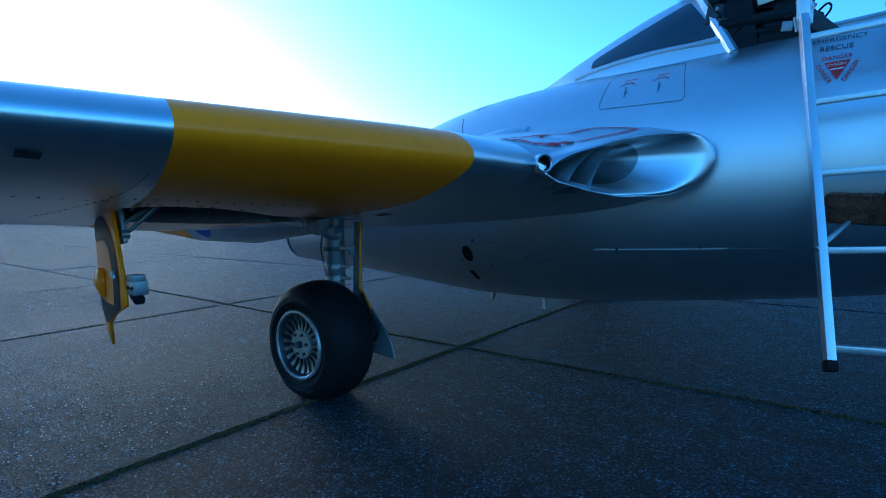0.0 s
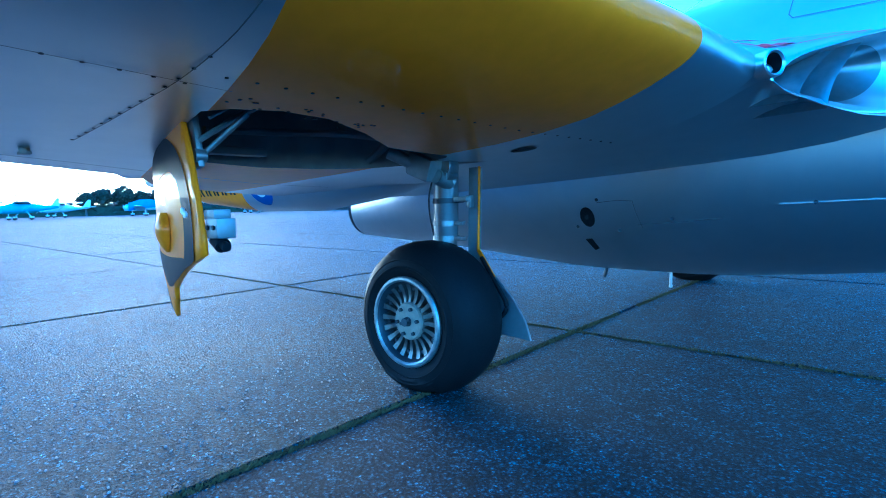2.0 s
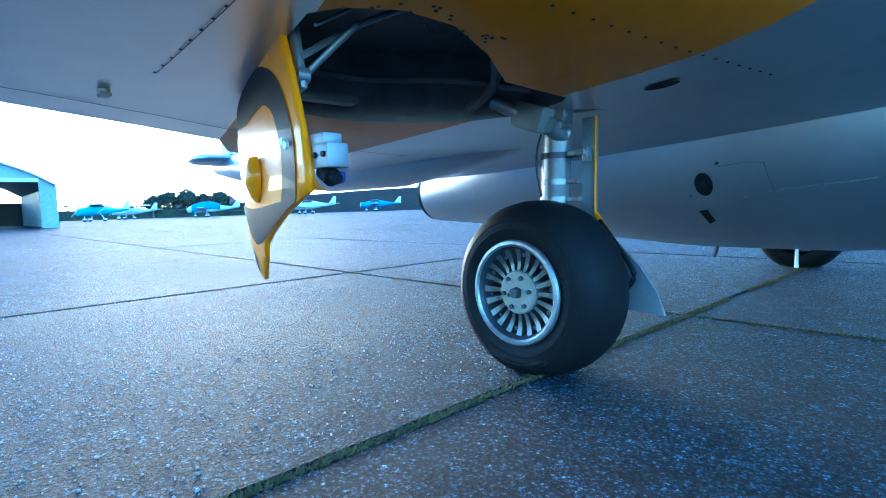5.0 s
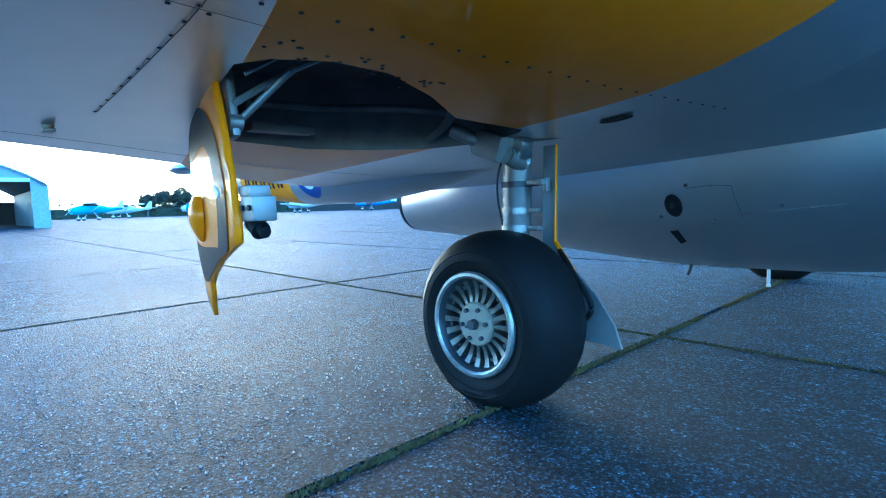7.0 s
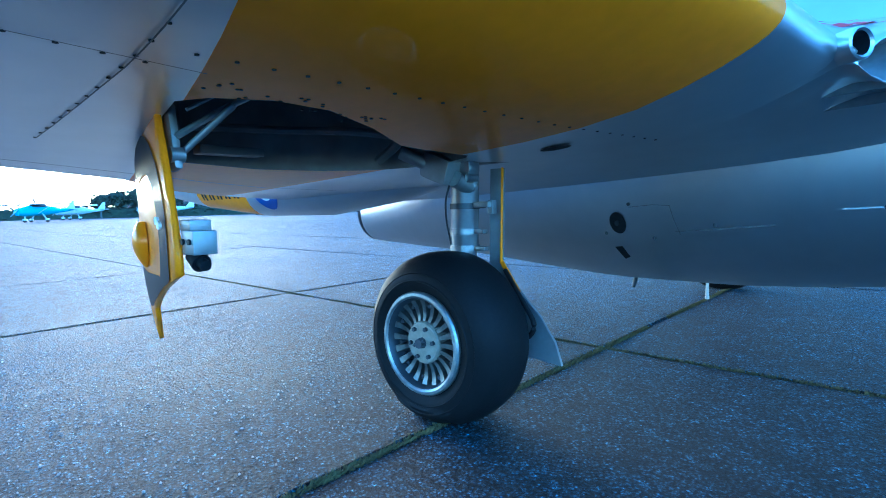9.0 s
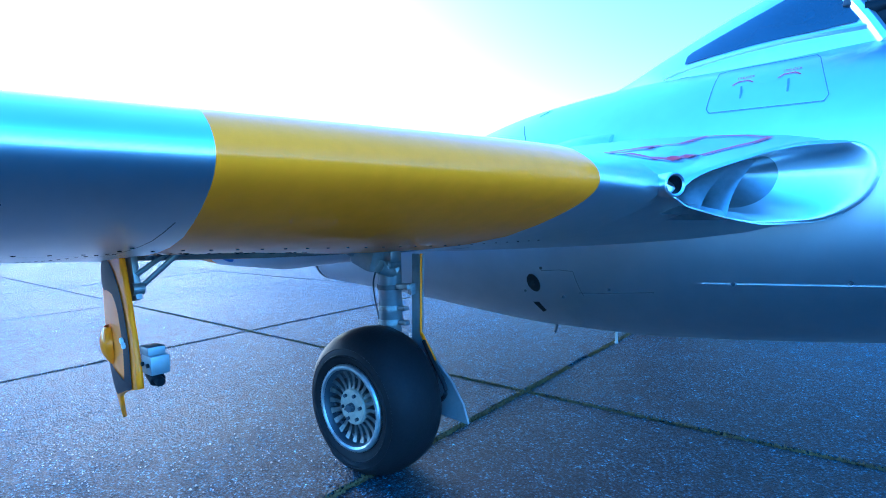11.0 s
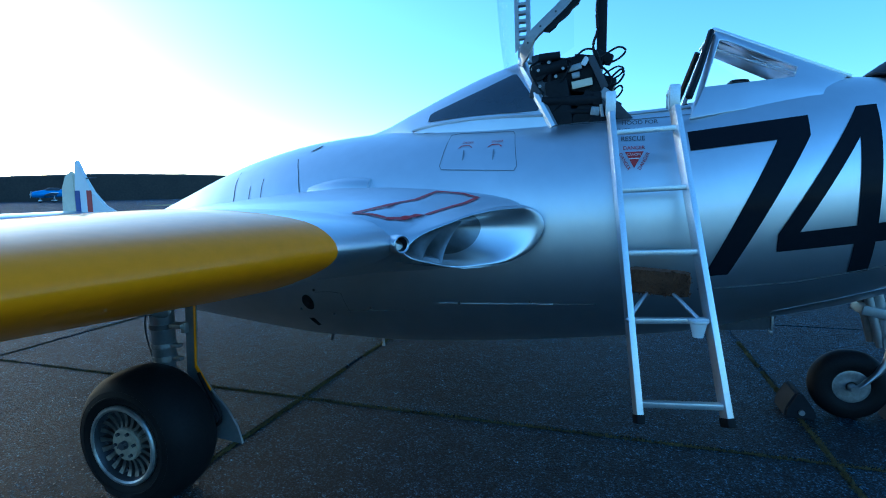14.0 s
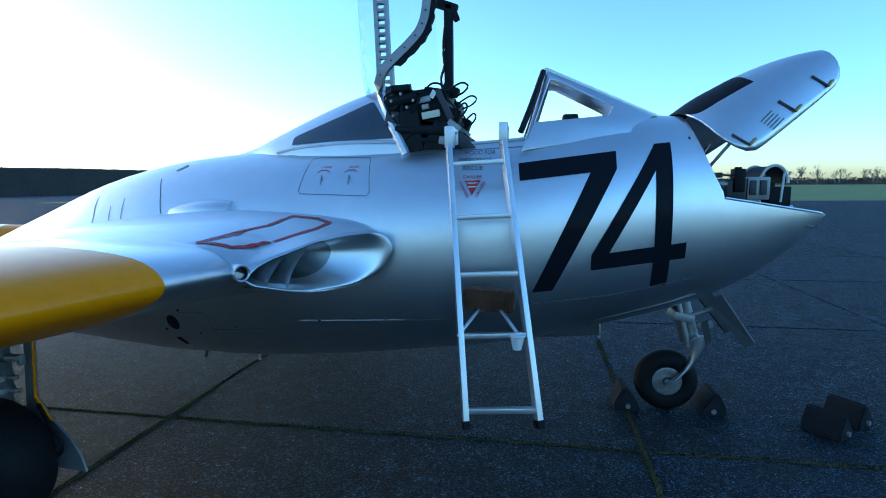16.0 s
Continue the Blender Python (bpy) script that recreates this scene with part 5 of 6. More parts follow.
rod(bm, (3.50, C - 0.03, 0.66), (3.66, C - 0.03, 0.72), 0.018)
box(bm, (3.60, C - 0.05, 0.60), (0.10, 0.03, 0.05), Matrix.Rotation(radians(-20), 3, "Y"), 0.01)
jpart("nose_leg", bm, SILVER_DULL, "greased nose leg with links")
for s in (-1, 1):
    bm = bmesh.new()
    plate(bm, [(3.60, C + s * 0.16, 0.80), (3.71, C + s * 0.17, 0.84), (3.86, C + s * 0.18, 0.53), (3.80, C + s * 0.18, 0.50)], (0.012, -s * 0.012, 0.0))
    jpart("nose_door", bm, DARKMET, "dark hanging nose-wheel door")
bm = bmesh.new()
plate(bm, [(3.56, C - 0.10, 0.64), (3.60, C - 0.10, 0.66), (3.63, C - 0.10, 0.52), (3.60, C - 0.10, 0.48)], (0, 0.012, 0))
jpart("nose_door", bm, DARKMET)
bm = bmesh.new()
rings = []
for k in range(13):
    x = 2.86 + 0.60 * k / 12
    top = pod_side(x, 0.71 + 0.16 * k / 12, 0.006)
    rings.append([top, top + Vector((0, 0.02, -0.022)), top + Vector((0, 0.05, -0.030)), top + Vector((0, 0.05, -0.012)), top + Vector((0, 0.02, 0.0))])
loft(rings, True, True, bm)
jpart("bay_door", bm, SILVER, "thin silver edge of the nose bay door")
bm = bmesh.new()
plate(bm, [(2.42, C - 0.24, 0.56), (2.93, C - 0.24, 0.66), (2.90, C - 0.24, 0.575), (2.87, C - 0.24, 0.565), (2.50, C - 0.24, 0.535)], (0, 0.015, 0))
jpart("air_brake", bm, DARKMET, "dark flap hanging below the belly")
bm = bmesh.new()
box(bm, (2.905, C - 0.245, 0.60), (0.012, 0.012, 0.09), None, 0.003)
box(bm, (2.90, C - 0.245, 0.552), (0.022, 0.02, 0.02), None, 0.004)
jpart("flap_pin", bm, STEEL, "small steel flap pin")

# belly pins, drains and ports
bm = bmesh.new()
rod(bm, (0.38, C, 0.31), (0.38, C, 0.20), 0.009)
rod(bm, (0.38, C, 0.212), (0.38, C, 0.197), 0.012)
jpart("belly_pin", bm, ALU, "short pale belly pin")
bm = bmesh.new()
tube(bm, [(0.02, C - 0.12, 0.32), (0.012, C - 0.12, 0.285), (0.0, C - 0.12, 0.25)], 0.012, 6)
jpart("belly_drain", bm, DARKMET, "dark drain mast")
bm = bmesh.new()
decal(bm, [(0.125 + 0.044 * math.cos(2 * math.pi * k / 20), 0.655 + 0.056 * math.sin(2 * math.pi * k / 20)) for k in range(20)], pod_side, 0.03)
jpart("drain_port", bm, BLACKKIT, "round dark port")
bm = bmesh.new()
p = pod_side(0.125, 0.655, 0.008)
rod(bm, p, p + Vector((0, -0.006, 0)), 0.014, seg=12)
jpart("drain_port_cap", bm, BLACKKIT)
bm = bmesh.new()
decal(bm, [(0.07, 0.525), (0.115, 0.53), (0.135, 0.47), (0.10, 0.455)], pod_side, 0.03)
jpart("drain_slot", bm, BLACKKIT, "slanted dark slot")

# ---------------- markings and panel lines ----------------
bm = bmesh.new()
SEVEN = [(2.385, 1.665), (2.93, 1.728), (2.93, 1.625), (2.585, 0.942), (2.47, 0.93), (2.785, 1.607), (2.395, 1.565)]
decal(bm, SEVEN, pod_side, 0.05)
jpart("number_seven", bm, BLACKP, "large black figure 7")
bm = bmesh.new()
decal(bm, [(3.145, 1.766), (3.238, 1.775), (3.238, 0.958), (3.142, 0.946)], pod_side, 0.05)
decal(bm, [(2.795, 1.06), (3.325, 1.12), (3.325, 1.212), (2.795, 1.148)], lambda x, z: pod_side(x, z, 0.0035), 0.05)
decal(bm, [(2.795, 1.148), (2.89, 1.155), (3.18, 1.68), (3.145, 1.766)], lambda x, z: pod_side(x, z, 0.004), 0.05)
jpart("number_four", bm, BLACKP, "large black figure 4")

LINE_W = 0.0032


def seam(pts, width=LINE_W, name="panel_seam", place=pod_side, mat=None):
    bm = bmesh.new()
    stroke(bm, pts, width, place, 0.06)
    jpart(name, bm, mat or LINE)


panel = [(1.07, 1.715), (1.12, 1.725), (1.46, 1.72), (1.475, 1.70), (1.515, 1.51), (1.50, 1.485), (1.07, 1.50), (1.055, 1.52), (1.07, 1.715)]
seam(panel)
for x in (1.19, 1.37):
    bm = bmesh.new()
    p = pod_side(x, 1.58, 0.004)
    box(bm, p, (0.009, 0.008, 0.07), Matrix.Rotation(radians(-28), 3, "X"), 0.004)
    jpart("panel_catch", bm, STEEL, "flush panel catch")
    bm = bmesh.new()
    text_mesh(bm, "UNLOCK", 0.017, pod_side, (x + 0.01, 1.66))
    stroke(bm, [(x - 0.04, 1.627), (x - 0.02, 1.641), (x + 0.02, 1.642), (x + 0.04, 1.629)], 0.004, pod_side)
    jpart("catch_lettering", bm, RED, "tiny red lettering")
seam([(0.86, 1.745), (1.3, 1.755), (1.72, 1.745), (2.0, 1.75), (2.45, 1.77)], 0.004)

seam([(-0.55, 1.52), (-0.48, 1.35), (-0.46, 1.2)], 0.007)
seam([(-0.02, 1.60), (0.05, 1.5), (0.10, 1.38)], 0.006)
seam([(-0.35, 1.42), (-0.32, 1.30)], 0.005)
seam([(-0.25, 1.47), (-0.22, 1.33)], 0.005)
seam([(1.05, 0.715), (1.72, 0.742)], 0.005, "gun_bay_seam", pod_side, PLANE_WHITE)
seam([(1.72, 0.742), (1.95, 0.752)], 0.006)
seam([(0.20, 0.735), (0.32, 0.745), (0.40, 0.74), (0.41, 0.68), (0.43, 0.60)], 0.003, "belly_seam")
seam([(0.41, 0.615), (0.55, 0.625), (0.82, 0.65)], 0.0035, "belly_seam")
seam([(2.45, 0.86), (2.9, 0.90), (3.4, 1.0)], 0.005)
for x, z in ((0.59, 0.648), (1.60, 0.75), (0.2, 0.75), (0.05, 0.60), (0.3, 0.58), (1.18, 0.72)):
    bm = bmesh.new()
    p = pod_side(x, z, 0.002)
    rod(bm, p, p + Vector((0, -0.004, 0)), 0.009, seg=10)
    jpart("skin_fastener", bm, DARKMET, "small dark skin fastener")
bm = bmesh.new()
decal(bm, [(0.045, 1.02), (0.065, 1.02), (0.12, 1.12), (0.10, 1.13)], lambda x, a: pod_point(x, a, 0.003), 0.02)
jpart("spine_slot", bm, BLACKKIT, "small dark slot on the spine")
# rescue lettering and triangle
for words, at in (("HOOD FOR", (2.155, 1.735)), ("EMERGENCY", (2.13, 1.688)), ("RESCUE", (2.12, 1.64))):
    bm = bmesh.new()
    text_mesh(bm, words, 0.035, pod_side, at)
    jpart("rescue_lettering", bm, INK, "dark stencilled rescue lettering")
bm = bmesh.new()
decal(bm, [(2.081, 1.568), (2.173, 1.570), (2.127, 1.483)], pod_side, 0.04)
jpart("danger_triangle", bm, RED, "red warning triangle")
for size, at, lean in ((0.027, (2.125, 1.589), 0), (0.025, (2.08, 1.518), -62), (0.025, (2.174, 1.518), 62)):
    bm = bmesh.new()
    text_mesh(bm, "DANGER", size, pod_side, at, 1.0, radians(lean))
    jpart("danger_lettering", bm, RED, "red danger lettering beside the triangle")
bm = bmesh.new()
text_mesh(bm, "CANOPY", 0.017, lambda x, z: pod_side(x, z, 0.006), (2.126, 1.553))
stroke(bm, [(2.105, 1.532), (2.149, 1.533)], 0.006, lambda x, z: pod_side(x, z, 0.006))
jpart("triangle_lettering", bm, WHITEP, "tiny white lettering on the triangle")


# wing fasteners and seams
def wing_under(x, y, off=0.004):
    return Vector((x, y, wing_z(x, y, False) - off))


rnd = random.Random(3)
spots = [(0.42 + 0.25 * k / 26, -0.9 + k * 0.062) for k in range(24)] + [(0.24 + rnd.random() * 0.1, -0.84 + rnd.random() * 0.42) for k in range(30)]
spots += [(0.34, -0.95 - k * 0.06) for k in range(20)] + [(0.5 - k * 0.07, -0.97) for k in range(14)]
bm = bmesh.new()
rod(bm, (0, 0, 0.002), (0, 0, -0.0012), 0.0042, seg=8)
screw_mesh = mesh_of("wing_screw", bm, BLACKKIT)
for x, y in spots:
    s = new("wing_screw", screw_mesh)
    s.parent = jet
    s.location = wing_under(x, y, 0.0) - jet_origin
seam([(0.36, -0.86), (0.33, -2.2)], 0.003, "wing_seam", wing_under)
seam([(0.72, -0.98), (0.3, -0.97), (-0.4, -0.97)], 0.003, "wing_seam", wing_under)
seam([(-1.02, 0.40), (-0.98, -0.3), (-0.80, -1.2), (-0.72, -2.0)], 0.009, "flap_gap", wing_under)
bm = bmesh.new()
p = wing_under(-0.66, -1.04, 0.0)
rod(bm, p, p - Vector((0, 0, 0.012)), 0.016, 0.014, 12)
box(bm, p - Vector((0, 0, 0.016)), (0.05, 0.03, 0.01), None, 0.003)
jpart("fuel_vent", bm, SILVER_DULL, "small vent under the wing")
bm = bmesh.new()
decal(bm, [(0.40 + 0.055 * math.cos(2 * math.pi * k / 16), 0.234 + 0.03 * math.sin(2 * math.pi * k / 16)) for k in range(16)], wing_under, 0.05)
jpart("wing_hatch", bm, BLACKKIT, "small dark oval opening under the wing")
bm = bmesh.new()
decal(bm, [(0.72, -1.27), (0.75, -1.27), (0.75, -1.22), (0.72, -1.22)], wing_under, 0.05)
jpart("wing_hatch", bm, DARKMET, "small dark square opening under the wing")

# ---------------- ladder ----------------
ladder = thing("ladder", "aluminium boarding ladder hooked over the cockpit sill", "ladder", at=(2.2, 0.7, 0.42))
lo = Vector((2.2, 0.7, 0.42))


def lpart(name, bm, mat, label="", smooth=True):
    for v in bm.verts:
        v.co -= lo
    return part(name, bm, mat, ladder, label, smooth)


RL = [(2.155, 0.71, 0.385), (2.005, 1.20, 1.76)]
RR = [(2.51, 0.74, 0.40), (2.305, 1.21, 1.775)]
for (a, b) in (RL, RR):
    a, b = Vector(a), Vector(b)
    bm = bmesh.new()
    d = b - a
    box(bm, (a + b) / 2, (0.030, 0.058, d.length), d.to_track_quat("Z", "Y").to_matrix(), 0.004)
    lpart("rail", bm, ALU, "square aluminium rail")
    bm = bmesh.new()
    box(bm, a - d.normalized() * 0.015, (0.036, 0.064, 0.04), d.to_track_quat("Z", "Y").to_matrix(), 0.005)
    lpart("foot", bm, RUBBER, "black rubber foot")
    bm = bmesh.new()
    box(bm, b + Vector((0, 0.03, 0.05)), (0.05, 0.07, 0.12), None, 0.008)
    box(bm, b + Vector((0, 0.12, 0.095)), (0.045, 0.20, 0.02), None, 0.005)
    box(bm, b + Vector((0, 0.21, 0.06)), (0.045, 0.02, 0.08), None, 0.005)
    lpart("hook", bm, ALU, "bent hook over the sill")
for k, f in enumerate((0.035, 0.285, 0.50, 0.715, 0.925)):
    a = Vector(RL[0]).lerp(Vector(RL[1]), f)
    b = Vector(RR[0]).lerp(Vector(RR[1]), f)
    bm = bmesh.new()
    d = b - a
    box(bm, (a + b) / 2, (0.034, 0.026, d.length), d.to_track_quat("Z", "Y").to_matrix(), 0.004)
    lpart("rung", bm, ALU, "ribbed rung")
bm = bmesh.new()
box(bm, (2.245, 1.04, 0.93), (0.28, 0.09, 0.125), Matrix.Rotation(radians(4), 3, "Y"), 0.03)
rnd = random.Random(8)
for k in range(420):
    x, z = 2.11 + rnd.random() * 0.27, 0.872 + rnd.random() * 0.118
    p = Vector((x, 1.0, z))
    q = p + Vector((rnd.uniform(-0.012, 0.012), -0.014 - rnd.random() * 0.012, rnd.uniform(-0.012, 0.012)))
    rod(bm, p, q, 0.0025, 0.001, 4)
lpart("bristle_pad", bm, BRUSH, "brown coconut bristle pad")
bm = bmesh.new()
rod(bm, (2.10, 0.82, 0.78), (2.19, 1.0, 0.88), 0.010)
lpart("pad_arm", bm, ALU)
bm = bmesh.new()
rod(bm, (2.40, 0.86, 0.80), (2.31, 1.0, 0.88), 0.010)
lpart("pad_arm", bm, ALU)
bm = bmesh.new()
rings = [[Vector((2.40 + r * math.cos(2 * math.pi * k / 20), 0.85 + r * math.sin(2 * math.pi * k / 20), z)) for k in range(20)] for z, r in ((0.80, 0.043), (0.79, 0.043), (0.785, 0.036), (0.72, 0.022))]
loft(rings, True, True, bm)
lpart("cup", bm, WHITEP, "small white plastic cup")


# ---------------- chocks ----------------
def chock(name, label, m, group="wheel chocks"):
    bm = bmesh.new()
    out = [(-0.085, 0), (0.085, 0), (0.075, 0.05), (0.0, 0.16), (-0.03, 0.165), (-0.085, 0.06)]
    plate(bm, [(x, -0.11, z) for x, z in out], (0, 0.22, 0))
    bmesh.ops.bevel(bm, geom=list(bm.edges), offset=0.012, segments=2, affect="EDGES")
    t = new(name)
    tagged(t, label, "chock", group)
    part("block", bm, CHOCKM, t, "black rubber block")
    for s in (-1, 1):
        bm = bmesh.new()
        rod(bm, (0.0, s * 0.11, 0.045), (0.0, s * 0.125, 0.045), 0.016, seg=14)
        part("eye_bolt", bm, SILVER_DULL, t, "dull rope eye")
    t.matrix_world = m
    return t


chock("wheel_chock", "black rubber chock against the nose wheel", pose(3.66, C - 0.01, 0, 0, 0, 180))
chock("wheel_chock", "black rubber chock against the nose wheel", pose(3.12, C + 0.0, 0, 0, 0, 0))
chock("wheel_chock", "loose black rubber chock lying on the concrete", pose(4.27, 1.68, 0, 0, 0, 40))
chock("wheel_chock", "loose black rubber chock lying on the concrete", pose(4.48, 1.86, 0, 0, 0, 35))


# ---------------- surroundings ----------------
FAR = 1.7                              # how far the line of parked aeroplanes and its hedge stand off


def polar(az, d):
    return (d * math.sin(radians(az)) + 1.2, d * math.cos(radians(az)) - 1.4)


def light_plane(az, d, heading, body, cover=None, high=True, label="", scale=1.0):
    x, y = polar(az, d * FAR)
    t = new("light_aircraft")
    tagged(t, label, "aircraft", "parked light aircraft")
    bm = bmesh.new()
    rows = [(3.0, 0.15, 1.2), (2.9, 0.4, 1.2), (2.0, 0.52, 1.25), (0.8, 0.62, 1.4), (-0.6, 0.58, 1.4), (-2.2, 0.3, 1.35), (-4.2, 0.1, 1.4)]
    loft([[Vector((px, r * math.cos(2 * math.pi * k / 16), z + r * 1.05 * math.sin(2 * math.pi * k / 16))) for k in range(16)] for px, r, z in rows], True, True, bm)
    part("fuselage", bm, body, t)
    bm = bmesh.new()
    zw = 2.1 if high else 1.0
    for s in (-1, 1):
        rings = [[Vector((0.9 - 0.2 * f + w * math.cos(2 * math.pi * k / 12), s * (0.1 + 5.2 * f), zw + (0.0 if high else 0.45 * f) + 0.09 * math.sin(2 * math.pi * k / 12))) for k in range(12)] for f, w in ((0, 0.75), (0.6, 0.72), (0.97, 0.5), (1.0, 0.2))]
        loft(rings, True, True, bm)
        if high:
            rod(bm, (0.8, s * 0.55, 1.0), (0.8, s * 2.6, 2.05), 0.04)
    part("wing", bm, PLANE_WHITE, t)
    bm = bmesh.new()
    plate(bm, [(-3.2, -0.04, 1.5), (-4.1, -0.04, 2.6), (-4.5, -0.04, 2.6), (-4.4, -0.04, 1.4)], (0, 0.08, 0))
    plate(bm, [(-3.5, -1.5, 1.5), (-4.3, -1.5, 1.5), (-4.3, 1.5, 1.5), (-3.5, 1.5, 1.5)], (0, 0, 0.07))
    part("tail", bm, PLANE_WHITE, t)
    for px, py in ((2.0, 0), (0.3, 1.2), (0.3, -1.2)):
        bm = bmesh.new()
        lathe(bm, [(-0.07, 0.1), (-0.08, 0.2), (0.08, 0.2), (0.07, 0.1)], (px, py, 0.2), 18)
        part("wheel", bm, RUBBER, t)
        bm = bmesh.new()
        rod(bm, (px, py, 0.25), (px, py * 0.4, 1.0), 0.05)
        box(bm, (px, py, 0.3), (0.5, 0.2, 0.2), None, 0.06)
        part("leg", bm, PLANE_WHITE, t)
    bm = bmesh.new()
    for s in (-1, 1):
        rod(bm, (3.05, 0, 1.2), (3.05, s * 0.7, 1.2 + s * 0.5), 0.06, 0.03)
    rod(bm, (2.9, 0, 1.2), (3.25, 0, 1.2), 0.16, 0.03)
    part("propeller", bm, PLANE_WHITE, t)
    bm = bmesh.new()
    if cover:
        rows = [(2.4, 0.6, 1.3), (1.0, 0.75, 1.6), (-0.5, 0.72, 1.65), (-1.6, 0.5, 1.5)]
        loft([[Vector((px, r * math.cos(2 * math.pi * k / 16), z + r * math.sin(2 * math.pi * k / 16))) for k in range(16)] for px, r, z in rows], True, True, bm)
        part("cover", bm, cover, t, "fitted blue cover")
    else:
        rows = [(1.5, 0.3, 1.65), (0.9, 0.5, 1.85), (-0.2, 0.5, 1.85), (-1.0, 0.25, 1.6)]
        loft([[Vector((px, r * math.cos(2 * math.pi * k / 16), z + r * 0.7 * math.sin(2 * math.pi * k / 16))) for k in range(16)] for px, r, z in rows], True, True, bm)
        part("cabin_glass", bm, DARKMET, t, "dark cabin windows")
    t.matrix_world = pose(x, y, 0, 0, 0, heading) @ Matrix.Scale(scale, 4)


light_plane(-79.8, 46, -60, material("sea_blue", (0.16, 0.46, 0.56), 0.4), None, True, "small high-wing aeroplane with a blue body")
light_plane(-77.3, 57, -70, PLANE_WHITE, None, True, "white high-wing aeroplane parked by the hedge")
light_plane(-70.6, 52, -115, PLANE_WHITE, TARP, False, "low-wing aeroplane under a bright blue cover")
light_plane(-60.8, 50, -150, PLANE_WHITE, None, False, "white low-wing aeroplane with a canopy")
light_plane(-53.8, 58, -120, material("mid_blue", (0.06, 0.25, 0.6), 0.4), None, False, "low-wing aeroplane with a blue nose")


def hangar():
    t = new("hangar")
    tagged(t, "old corrugated hangar with a curved roof and open front", "hangar")
    x0, x1, y0, y1 = -38.0, -58.0, -9.4, 3.5
    prof = [(y1, 0.0), (y1, 2.6)] + [(y1 + (y0 - y1) * k / 14, 2.6 + 2.0 * math.sin(math.pi * k / 14) ** 0.8) for k in range(1, 14)] + [(y0, 2.6), (y0, 0.0)]
    bm = bmesh.new()
    loft([[Vector((x, y, z)) for y, z in prof[1:-1]] for x in np.linspace(x0 + 0.3, x1, 12)], False, False, bm)
    r = part("roof", bm, SHEET, t, "curved sheet roof")
    sol = r.modifiers.new("thick", "SOLIDIFY")
    sol.thickness = 0.12
    for y in (y0, y1):
        bm = bmesh.new()
        for k in range(40):
            box(bm, (x0 - 0.25 - k * 0.5, y, 1.3), (0.25, 0.08, 2.6))
        box(bm, ((x0 + x1) / 2, y + 0.02, 1.3), (20, 0.05, 2.6))
        part("side_wall", bm, SHEET, t)
    bm = bmesh.new()
    poly = [(x0, y, z) for y, z in prof]
    inner_l, inner_r, top = y1 - 0.8, y0 + 0.8, 2.75
    plate(bm, [(x0, y1, 0), (x0, y1, 2.6), (x0, inner_l, 3.05), (x0, inner_l, 0)], (-0.1, 0, 0))
    plate(bm, [(x0, y0, 0), (x0, y0, 2.6), (x0, inner_r, 3.05), (x0, inner_r, 0)], (-0.1, 0, 0))
    plate(bm, [(x0 - 0.02, inner_l, top)] + [(x0 - 0.02, y, z) for y, z in prof[2:-2] if inner_r <= y <= inner_l] + [(x0 - 0.02, inner_r, top)], (-0.1, 0, 0))
    part("front_wall", bm, SHEET, t)
    bm = bmesh.new()
    box(bm, (x1, (y0 + y1) / 2, 1.0), (0.1, y1 - y0, 2.0))
    part("back_wall", bm, DARKMET, t)
    bm = bmesh.new()
    box(bm, (x0 + 0.1, (inner_l + inner_r) / 2, top + 0.1), (0.2, inner_l - inner_r, 0.22))
    part("door_rail", bm, PLANE_WHITE, t, "pale door track")


hangar()


def thicket(name, label, category, rows, hgt, seed, mat=None, dense=1.0, big=1.0):
    """A ragged belt of leafy clumps along points."""
    rnd = random.Random(seed)
    bm = bmesh.new()
    core = []
    for (ax, ay), (bx, by) in zip(rows, rows[1:]):
        for k in range(40):
            x, y = ax + (bx - ax) * k / 40, ay + (by - ay) * k / 40
            h = hgt * (0.5 + 0.22 * noise.noise(Vector((x * 0.13, y * 0.13, seed))) + 0.08 * noise.noise(Vector((x, y, seed))))
            d = Vector((x, y, 0)).normalized() * 0.6
            core.append([Vector((x, y, -0.1)) - d, Vector((x, y, h * 0.8)) - d * 0.8, Vector((x, y, h)), Vector((x, y, h * 0.8)) + d * 0.8, Vector((x, y, -0.1)) + d])
    loft(core, False, False, bm)
    for (ax, ay), (bx, by) in zip(rows, rows[1:]):
        length = math.hypot(bx - ax, by - ay)
        for k in range(int(length * 14 * dense)):
            u = rnd.random()
            x, y = ax + (bx - ax) * u + rnd.gauss(0, 0.8), ay + (by - ay) * u + rnd.gauss(0, 0.8)
            top = hgt * (0.72 + 0.28 * noise.noise(Vector((x * 0.13, y * 0.13, seed))) + 0.15 * noise.noise(Vector((x * 0.5, y * 0.5, seed))))
            z = top * rnd.random() ** 0.7
            r = rnd.uniform(0.18, 0.42) * big
            a, b = rnd.random() * 6.28, rnd.uniform(-0.9, 0.9)
            u1 = Vector((math.cos(a), math.sin(a), b)).normalized() * r
            u2 = u1.cross(Vector((rnd.random() - 0.5, rnd.random() - 0.5, 1))).normalized() * r * 0.8
            p = Vector((x, y, z))
            q = [bm.verts.new(p + d) for d in (u1, u2, -u1, -u2)]
            bm.faces.new(q)
    return tagged(new(name, mesh_of(name, bm, mat or HEDGE, False)), label, category, kind="stuff")


